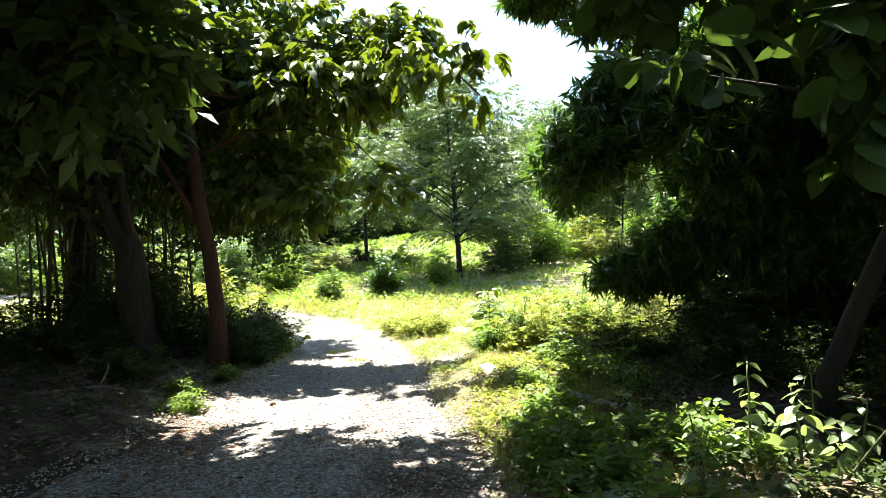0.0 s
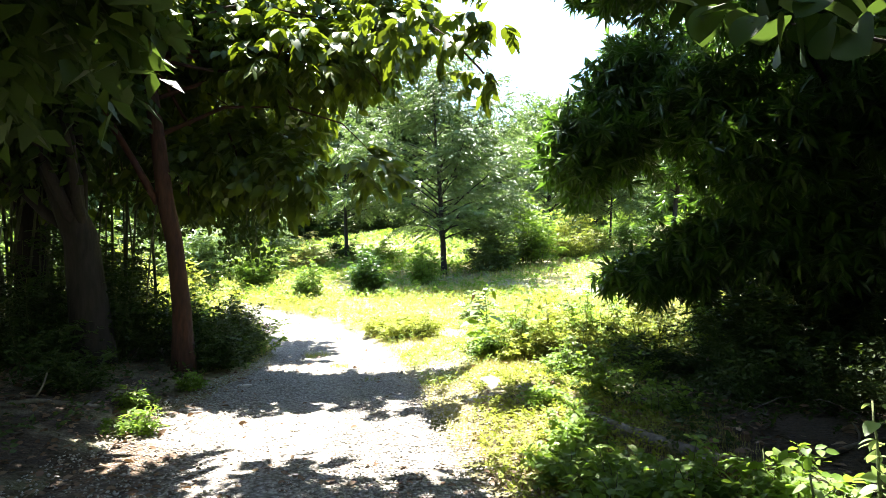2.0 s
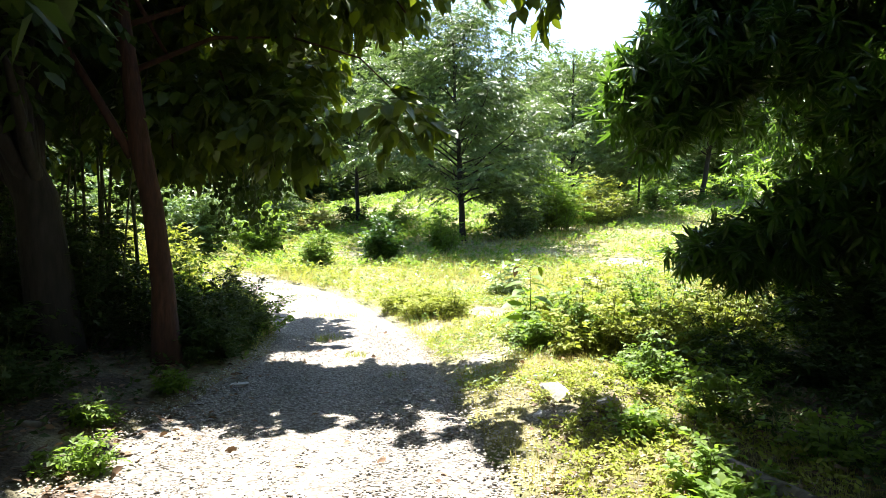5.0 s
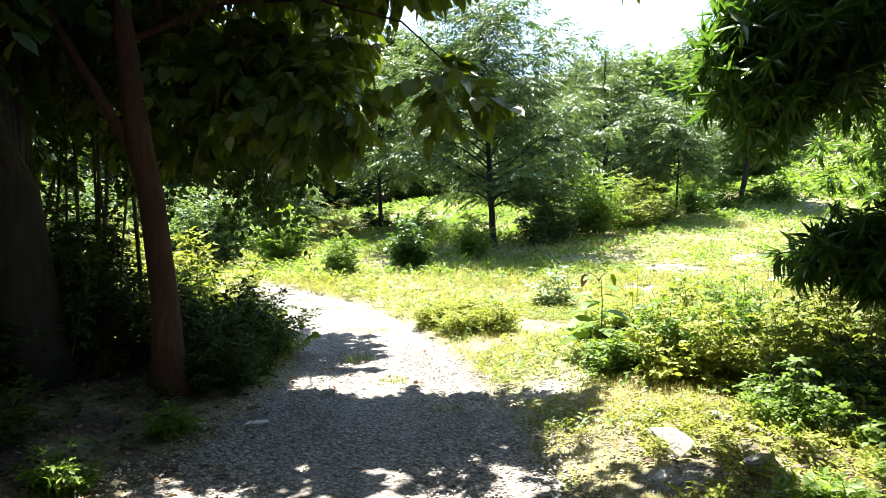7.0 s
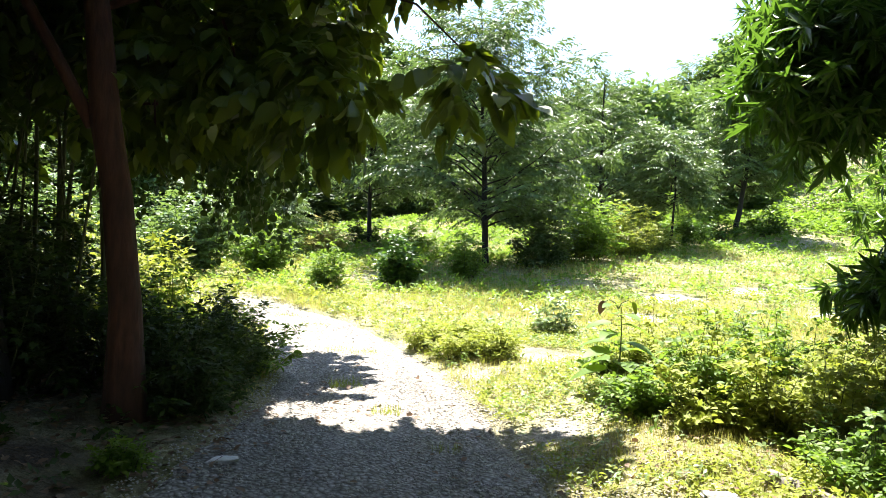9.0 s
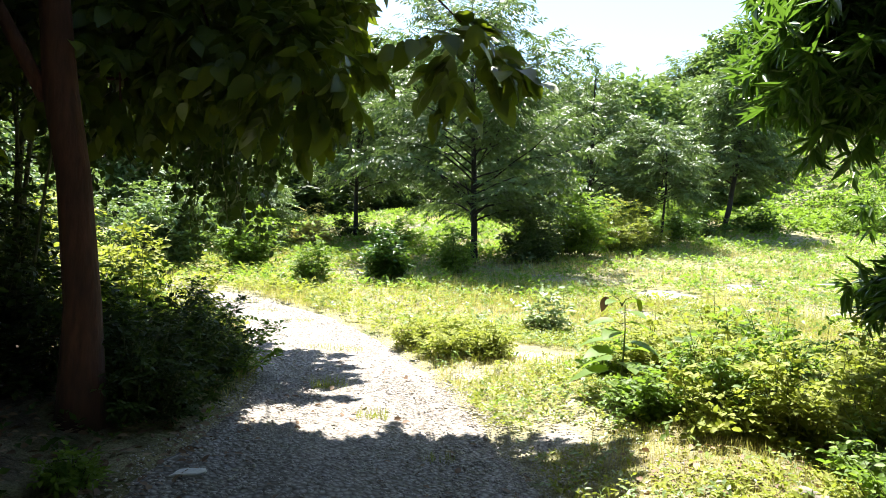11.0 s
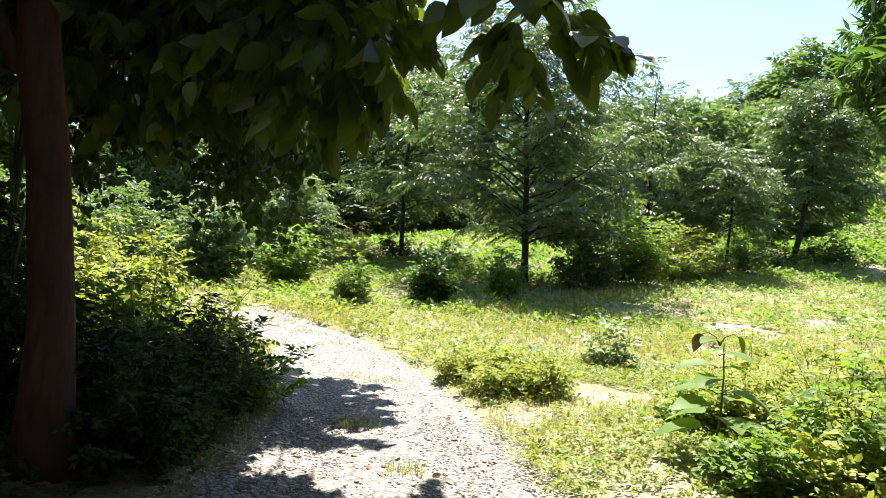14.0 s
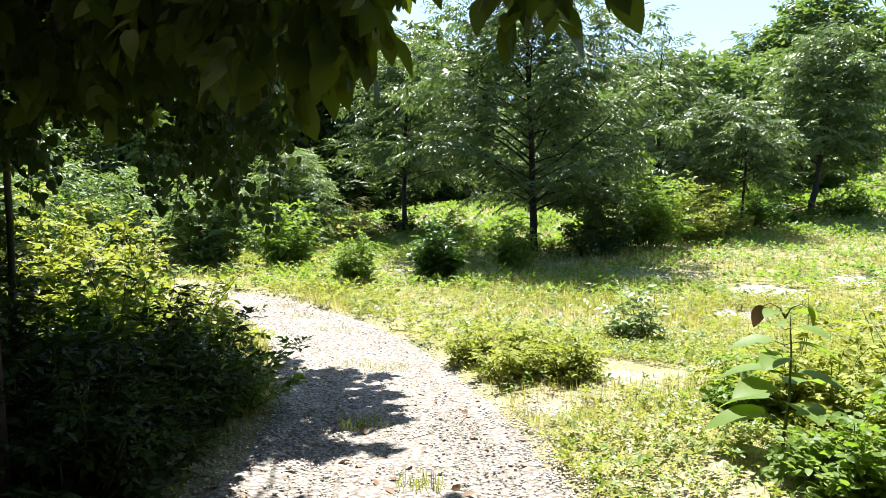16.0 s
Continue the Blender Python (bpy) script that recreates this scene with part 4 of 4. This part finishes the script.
# ---- single plants ----
def broad_weed(name, x, y, height, leaf, pairs, label, seed, mat=M_TEAK, blade=BROAD, category="plant", wild=0.0, hang=(.35, .9)):
    """An upright plant with pairs of stalked leaves; every leaf is a part."""
    rng = np.random.default_rng(seed)
    t = thing(name, at(x, y, -0.02), label, category)
    line = bent((0, 0, 0), (rng.normal(0, .03 + .09 * wild), rng.normal(0, .03 + .09 * wild), height), 0.011, 0.004, 0, 0.02, 8, rng)
    part("stem", tubes_mesh("stem", [line], M_STEM, 6), t)
    for i in range(pairs):
        z = height * (0.25 + 0.75 * i / max(1, pairs - 1))
        size = leaf * (1.1 - 0.55 * i / pairs) * (1 + wild * rng.uniform(-.5, .35))
        for s in (0, 1):
            az = i * 1.9 + s * math.pi + rng.normal(0, .3 + wild)
            d = np.array((math.cos(az), math.sin(az), 0.35))
            tip = np.array((0, 0, z)) + d * size * 0.25
            stalk = part("leaf_stalk", tubes_mesh("leaf_stalk", [bent((0, 0, z), tip, 0.004, 0.003, 0.05, 0.02, 4, rng)], M_STEM, 4), t)
            sp = (tip[None], (d - Z * rng.uniform(*hang))[None], (Z + d * 0.3 + rng.normal(0, .15 + 0.35 * wild, 3))[None], np.array([size]))
            part("leaf", leaves_mesh("leaf", sp, blade, mat), stalk)
    return t


broad_weed("broad_leaved_plant", 0.38, 11.5, 0.85, 0.34, 8, "upright young plant with large broad leaves among the weeds", 191, M_BUSH, hang=(.15, .5))
top = bpy.data.objects["broad_leaved_plant"]
for way, mat in ((-1, M_DRY), (1, M_WEED)):
    arch = [((0, 0, 0.83), 0.006), ((way * 0.03, 0, 0.89), 0.005), ((way * 0.09, 0, 0.92), 0.004), ((way * 0.13, 0, 0.9), 0.003)]
    stalk = part("leaf_stalk", tubes_mesh("leaf_stalk", [arch], M_STEM, 4), top)
    part("leaf", leaves_mesh("leaf", (np.array([(way * 0.13, 0, 0.9)]), np.array([(way * 0.5, 0.0, -0.9)]), np.array([(way * 0.6, -0.7, 0.3)]), np.array([0.14])), BROAD, mat), stalk, "withered brown leaf" if way < 0 else "")
shrub("meadow_plant", 0.54, 16.4, 0.35, 0.9, "pale leafy plant standing in the meadow", 192, M_PALE, 0.13, 9, 8, category="plant")
broad_weed("roadside_sapling", -3.6, 12.3, 0.5, 0.12, 9, "thin sapling with small dark leaves at the edge of the track", 193, M_SHADE)
for i, (x, y, h, leaf) in enumerate([(1.72, 4.35, 0.6, 0.13), (1.94, 4.2, 0.5, 0.15), (2.1, 4.42, 0.58, 0.12), (1.4, 4.3, 0.36, 0.1), (2.3, 4.25, 0.42, 0.13), (1.3, 3.95, 0.32, 0.09), (1.84, 4.5, 0.4, 0.11), (2.04, 4.0, 0.34, 0.12)]):
    broad_weed("verge_plant", x, y, h, leaf, 7, "sunlit straggling plant with pale green leaves on the verge", 195 + i, M_PALE, wild=1.0)


def grass_tuft(x, y, radius, height, n, seed):
    rng = np.random.default_rng(seed)
    t = thing("grass_tuft", at(x, y, 0.0), "tuft of green grass growing on the gravel", "grass", "track tufts")
    a, q = rng.uniform(0, 6.283, n), np.sqrt(rng.uniform(0, 1, n)) * radius
    pos = np.stack([np.cos(a) * q * 1.5, np.sin(a) * q, rng.uniform(-.01, .02, n)], -1)
    b = rng.uniform(0, 6.283, n)
    flat = np.stack([np.cos(b), np.sin(b), np.zeros(n)], -1)
    part("grass_blade", leaves_mesh("grass_blade", (pos, flat * rng.uniform(.3, 1.4, (n, 1)) + Z, -flat, height * rng.uniform(.5, 1.2, n)), BLADE, M_WEED), t)["kind"] = "stuff"


for i, (x, y, r, h, n) in enumerate([(-2.36, 12.37, 0.13, 0.14, 160), (-2.75, 14.7, 0.3, 0.09, 420), (-1.8, 11.2, 0.1, 0.13, 110), (-3.7, 16.6, 0.22, 0.08, 240), (-4.5, 17.6, 0.2, 0.08, 200), (-5.2, 18.4, 0.3, 0.09, 260), (-1.2, 10.2, 0.08, 0.08, 60)]):
    grass_tuft(x, y, r, h, n, 470 + i)


# ---- stones, log and sticks ----
def boulder(name, x, y, size, label, seed, mat, sink=0.25, category="stone"):
    bm = bmesh.new()
    rng = np.random.default_rng(int(seed * 10))
    for v in unit(rng.normal(0, 1, (16, 3))) * rng.uniform(.75, 1.05, (16, 1)):
        bm.verts.new(Vector(v * np.array(size)))
    bmesh.ops.convex_hull(bm, input=bm.verts)
    bmesh.ops.delete(bm, geom=[v for v in bm.verts if not v.link_faces], context='VERTS')
    bmesh.ops.bevel(bm, geom=bm.edges[:], offset=min(size) * 0.12, segments=2, affect='EDGES')
    bmesh.ops.triangulate(bm, faces=bm.faces[:])
    bmesh.ops.subdivide_edges(bm, edges=bm.edges[:], cuts=1, use_grid_fill=True)
    for v in bm.verts:
        v.co += v.co.normalized() * noise.noise(v.co * 22) * min(size) * 0.12
    me = bpy.data.meshes.new(name)
    bm.to_mesh(me)
    bm.free()
    me.materials.append(mat)
    ob = new(name, me)
    ob.location = at(x, y, size[2] * (0.8 - sink * 2))
    ob.rotation_euler = (0, 0, seed * 1.7)
    return tagged(ob, label, category)


boulder("stone", 0.3, 8.6, (0.27, 0.14, 0.09), "pale limestone block on the sunny verge", 1.0, M_STONE, 0.05)
boulder("stone", 0.62, 8.1, (0.14, 0.1, 0.08), "grey stone beside the pale block on the verge", 2.2, M_GREY)
boulder("stone", 0.12, 8.2, (0.08, 0.06, 0.05), "small pale stone on the verge", 3.1, M_STONE)
boulder("stone", 1.36, 5.55, (0.14, 0.11, 0.1), "grey stone in the shade on the verge", 4.3, M_GREY)
boulder("stone", -3.27, 9.35, (0.07, 0.05, 0.04), "pale stone at the foot of the leaning tree", 5.2, M_STONE, 0.05)
boulder("stone", -2.7, 9.55, (0.13, 0.09, 0.035), "flat pale stone at the edge of the track", 6.1, M_STONE, 0.0)
boulder("stone", 0.9, 4.1, (0.3, 0.2, 0.07), "flat pale stone half buried in the verge", 7.4, M_STONE)


def stump(x, y, height, radius, label, seed):
    """A broken-off dead stem with a splintered top."""
    rng = np.random.default_rng(seed)
    t = thing("stump", at(x, y), label, "stump")
    part("stem", tubes_mesh("stem", [[((0, 0, -0.1), radius * 1.3), ((0.01, 0, height * 0.4), radius), ((0.03, 0.01, height), radius * 0.85)]], M_BARK_DARK, 9, 0.3), t)
    for i in range(4):
        a = i * 1.6 + rng.uniform(0, .5)
        p = np.array((0.03 + math.cos(a) * radius * 0.5, 0.01 + math.sin(a) * radius * 0.5, height - 0.03))
        part("splinter", tubes_mesh("splinter", [bent(p, p + (rng.normal(0, .01), rng.normal(0, .01), rng.uniform(.06, .16)), radius * 0.35, 0.004, 0, .03, 4, rng)], M_BARK_DARK, 5), t)


stump(-5.85, 13.3, 0.95, 0.05, "dark broken-off stem standing among the bushes", 480)
tagged(new("fence_post", tubes_mesh("fence_post", [[((-16.6, 25.5, on_land(-16.6, 25.5) - 0.1), 0.09), ((-16.6, 25.5, on_land(-16.6, 25.5) + 1.35), 0.08)]], M_GREY, 4)), "pale concrete post at the edge of the far field", "post")


def log(points, radius, label, seed, stub=True):
    t = thing("log", (0, 0, 0), label, "log")
    rng = np.random.default_rng(seed)
    line = []
    for i, (x, y) in enumerate(points):
        line.append((np.array((x, y, on_land(x, y) + radius * 0.45)), radius * (1 - 0.12 * i / len(points))))
    part("stem", tubes_mesh("stem", [line], M_DEAD, 12, 0.25), t)
    if not stub:
        return
    x, y = points[len(points) // 2]
    a = np.array((x, y, on_land(x, y) + radius * 1.2))
    part("branch_stub", tubes_mesh("branch_stub", [bent(a, a + rng.normal(0, .08, 3) + (0, .05, .05), radius * 0.4, radius * 0.25, 0, .05, 4, rng)], M_DEAD, 8, 0.2), t)


log([(0.95, 6.95), (1.1, 6.55), (1.25, 6.1), (1.38, 5.75), (1.54, 5.35)], 0.06, "weathered grey log lying in the shade", 201)
log([(1.5, 7.6), (1.6, 7.4), (1.74, 7.1), (1.92, 6.85)], 0.035, "thin fallen branch lying in the shade", 202)
log([(1.5, 5.3), (2.0, 5.5), (2.6, 5.9), (3.2, 6.2)], 0.02, "thin fallen branch lying in the shade", 203)
log([(0.74, 9.15), (0.83, 8.85), (0.95, 8.45)], 0.045, "dark weathered log half hidden in the weeds", 205, False)
log([(-4.6, 7.0), (-4.0, 7.5), (-3.5, 7.8)], 0.03, "thin fallen branch lying in the leaf litter", 204)
for i in range(9):
    r = np.random.default_rng(210 + i)
    x, y = r.uniform(1.9, 4.6), r.uniform(5.2, 8.8)
    a = np.array((x, y, on_land(x, y) + 0.01))
    tagged(new("twig", tubes_mesh("twig", [bent(a, a + (r.normal(0, .35), r.normal(0, .35), r.uniform(.05, .3)), 0.008, 0.004, 0.05, .1, 5, r)], M_DEAD, 5)),
           "dry pale twig on the shaded ground", "twig", "twigs")


# ---- grass, low weeds, litter and gravel ----
def scatter(n, x0, x1, y0, y1, seed, keep):
    rng = np.random.default_rng(seed)
    x, y = rng.uniform(x0, x1, n), rng.uniform(y0, y1, n)
    m = keep(x, y, rng)
    return x[m], y[m], rng


def patchy(x, y, scale, shift):
    return 0.5 + 0.5 * np.sin(x * scale + shift + 1.3 * np.sin(y * scale * 0.8)) * np.sin(y * scale * 1.1 - shift + 1.1 * np.sin(x * scale * 0.6 + 2))


BARE = [(4.0, 21.0, 0.8), (2.6, 18.6, 0.4), (6.5, 22.5, 0.6), (0.0, 14.2, 0.55), (-0.35, 10.6, 0.3), (0.2, 8.2, 0.25), (-0.9, 13.0, 0.25)]


def open_ground(x, y):
    ok = road_side(x, y) > 0.02
    for bx, by, br in BARE:
        ok &= np.hypot(x - bx, y - by) > br
    return ok


def shade(x, y):
    return ((x < -4.2) & (y < 12.5)) | ((x > 1.9) & (y < 9.3)) | ((x > 2.8) & (y < 10.5))


def grass(name, n, x0, x1, y0, y1, height, seed, label, mat=M_GRASS, bare=0.25):
    def keep(x, y, rng):
        return open_ground(x, y) & ~shade(x, y) & (patchy(x, y, 1.1, seed) > rng.uniform(0, bare + .35, len(x)))
    x, y, rng = scatter(n, x0, x1, y0, y1, seed, keep)
    m = len(x)
    pos = np.stack([x, y, rolling(x, y) - 0.01], -1)
    az = rng.uniform(0, 6.283, m)
    flat = np.stack([np.cos(az), np.sin(az), np.zeros(m)], -1)
    way = flat * rng.uniform(.2, 1.3, (m, 1)) + Z
    size = height * rng.uniform(.4, 1.2, m) * (0.6 + 0.7 * patchy(x, y, 0.7, seed + 1))
    tagged(new(name, leaves_mesh(name, (pos, way, -flat, size), BLADE, mat)), label, "grass", kind="stuff")


def low_weeds(name, n, x0, x1, y0, y1, leaf, height, seed, label, mat=M_WEED, bare=0.3, where=None):
    def keep(x, y, rng):
        ok = open_ground(x, y) & (patchy(x, y, 0.9, seed) > rng.uniform(0, bare + .3, len(x)))
        return ok & (where(x, y) if where else ~shade(x, y))
    x, y, rng = scatter(n, x0, x1, y0, y1, seed, keep)
    m = len(x)
    pos = np.stack([x, y, rolling(x, y) + rng.uniform(0, height * 0.5, m)], -1)
    az = rng.uniform(0, 6.283, m)
    w = np.stack([np.cos(az), np.sin(az), rng.uniform(.3, 1.6, m)], -1)
    sp = sprays(pos, w, 5, height * 0.8, leaf, 0.1, 0.9, 0.35, rng)
    tagged(new(name, leaves_mesh(name, sp, KITE, mat)), label, "weeds", kind="stuff")


grass("grass", 50000, -1.2, 3.2, 4.0, 13, 0.09, 301, "thin dry grass on the verge")
grass("grass", 32000, -0.5, 1.9, 4.0, 10.5, 0.075, 306, "short dry grass at the edge of the gravel", bare=-0.3)
grass("grass", 55000, -5, 6, 12.5, 20, 0.16, 302, "dry and green grass in the meadow")
grass("grass", 50000, -9, 16, 18, 32, 0.26, 303, "dry and green grass in the meadow")
grass("grass", 12000, -2, 26, 30, 44, 0.28, 304, "tall grass in the far meadow")
grass("grass", 3000, -5.5, -3.0, 11.5, 17, 0.2, 305, "grass between the bushes and the track")
low_weeds("low_weeds", 8000, -1.2, 5, 9, 16, 0.045, 0.13, 311, "low leafy weeds in the sunny meadow")
low_weeds("low_weeds", 5000, -1.2, 5, 9, 17, 0.05, 0.15, 320, "pale leafy weeds in the sunny meadow", M_PALE, 0.5)
low_weeds("low_weeds", 5000, -4, 9, 10, 22, 0.06, 0.17, 326, "darker green weeds in the sunny meadow", M_BUSH, 0.6)
low_weeds("low_weeds", 9000, -6, 10, 15, 22, 0.065, 0.2, 312, "low leafy weeds in the sunny meadow")
low_weeds("low_weeds", 6500, -9, 18, 20, 33, 0.13, 0.28, 313, "low leafy weeds in the sunny meadow", M_BUSH)
low_weeds("low_weeds", 4000, -6, 18, 16, 33, 0.1, 0.24, 327, "pale leafy weeds in the sunny meadow", M_PALE, 0.5)
low_weeds("low_weeds", 7000, 13, 36, 37, 58, 0.3, 0.6, 328, "creepers covering the bank beyond the meadow", M_BUSH, -0.1)
low_weeds("low_weeds", 4500, -2, 30, 31, 48, 0.2, 0.4, 314, "low leafy weeds in the far meadow", M_BUSH)
low_weeds("low_weeds", 5000, 0.1, 2.1, 2.5, 9.5, 0.042, 0.11, 315, "low leafy weeds on the verge", M_WEED, 0.1, lambda x, y: x < 1.4 + 0.12 * np.sin(y * 4))
low_weeds("low_weeds", 2600, -16, -3.2, 12, 27, 0.12, 0.35, 316, "rank weeds on the far side of the track", M_WEED)
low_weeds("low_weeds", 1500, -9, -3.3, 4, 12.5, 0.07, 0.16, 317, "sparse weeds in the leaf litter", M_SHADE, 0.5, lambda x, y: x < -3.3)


# the verge weeds continued in darker leaf, as a painted shade edge
low_weeds("low_weeds", 4400, 1.3, 6.5, 3, 9.5, 0.06, 0.13, 318, "low weeds under the mango tree, darkened for shade", M_SHADE, 0.1, lambda x, y: x > 1.4 + 0.12 * np.sin(y * 4))


low_weeds("low_weeds", 4000, -15, 3, 26.5, 43, 0.2, 0.35, 319, "rank weeds in the far meadow", M_BUSH, 0.1)
grass("grass", 9000, -14, 3, 27, 42, 0.28, 307, "tall grass in the far meadow", bare=0.0)


def litter(name, n, x0, x1, y0, y1, seed, label, keep, lo=.05, hi=.13):
    x, y, rng = scatter(n, x0, x1, y0, y1, seed, keep)
    m = len(x)
    pos = np.stack([x, y, rolling(x, y) + rng.uniform(.012, .045, m)], -1)
    az = rng.uniform(0, 6.283, m)
    way = np.stack([np.cos(az), np.sin(az), rng.normal(0, .2, m)], -1)
    tagged(new(name, leaves_mesh(name, (pos, way, Z + rng.normal(0, .35, (m, 3)), rng.uniform(lo, hi, m)), OVATE, M_DRY)), label, "leaf litter", kind="stuff")


litter("leaf_litter", 11000, -9, -2.0, -1, 11, 321, "dry brown leaves on the shaded ground", lambda x, y, r: (x < -2.6) | (y < 5.8), .03, .085)
litter("leaf_litter", 2400, -2.6, 0.4, 1.5, 6.4, 322, "dry brown leaves on the shaded track", lambda x, y, r: r.uniform(0, 1, len(x)) < 0.75, .025, .07)
litter("leaf_litter", 900, 1.4, 7, 3, 10, 323, "dry brown leaves under the mango tree", lambda x, y, r: x > 1.4)
litter("leaf_litter", 900, 0.0, 2.0, 5, 10, 325, "dry leaves among the weeds of the verge", lambda x, y, r: road_side(x, y) > 0, .03, .08)
litter("leaf_litter", 260, -3.0, -0.5, 6.4, 14, 324, "scattered dry leaves on the gravel", lambda x, y, r: road_side(x, y) < 0, .04, .09)


def gravel(name, n, x0, x1, y0, y1, lo, hi, seed, label, keep):
    """Loose angular stones, joined."""
    x, y, rng = scatter(n, x0, x1, y0, y1, seed, keep)
    m = len(x)
    T = unit(np.array([(1, 0, 0), (-1, .1, 0), (0, 1, .1), (.1, -1, 0), (0, 0, 1), (0, .1, -1)], float))
    F = [(0, 2, 4), (2, 1, 4), (1, 3, 4), (3, 0, 4), (2, 0, 5), (1, 2, 5), (3, 1, 5), (0, 3, 5)]
    s = rng.uniform(lo, hi, (m, 1, 1)) * np.array((1, .75, .5)) * rng.uniform(.7, 1.3, (m, 6, 3))
    a = rng.uniform(0, 6.283, m)
    v = T[None] * s
    c, d = np.cos(a)[:, None], np.sin(a)[:, None]
    v = np.stack([v[..., 0] * c - v[..., 1] * d, v[..., 0] * d + v[..., 1] * c, v[..., 2]], -1)
    v += np.stack([x, y, rolling(x, y) + 0.03], -1)[:, None]
    loops = (np.array(F).ravel()[None] + (np.arange(m) * 6)[:, None]).ravel()
    tagged(new(name, array_mesh(name, v.reshape(-1, 3), loops, np.full(m * 8, 3), M_PEBBLE)), label, "gravel", kind="stuff")


gravel("gravel", 22000, -3.6, 0.5, 3, 13, .006, .016, 331, "loose pale stones on the track", lambda x, y, r: road_side(x, y) < 0.1)
gravel("gravel", 1800, -3.6, 0.5, 4, 14, .012, .024, 332, "larger loose stones on the track", lambda x, y, r: road_side(x, y) < 0.05)
gravel("gravel", 7000, -7, -1, 12, 21, .008, .02, 333, "loose pale stones on the far track", lambda x, y, r: road_side(x, y) < 0.05)
gravel("gravel", 9000, -1.2, 1.2, 5.5, 15.5, .005, .02, 334, "stones spilled on the verge", lambda x, y, r: road_side(x, y) < r.uniform(0, 1.1, len(x)))
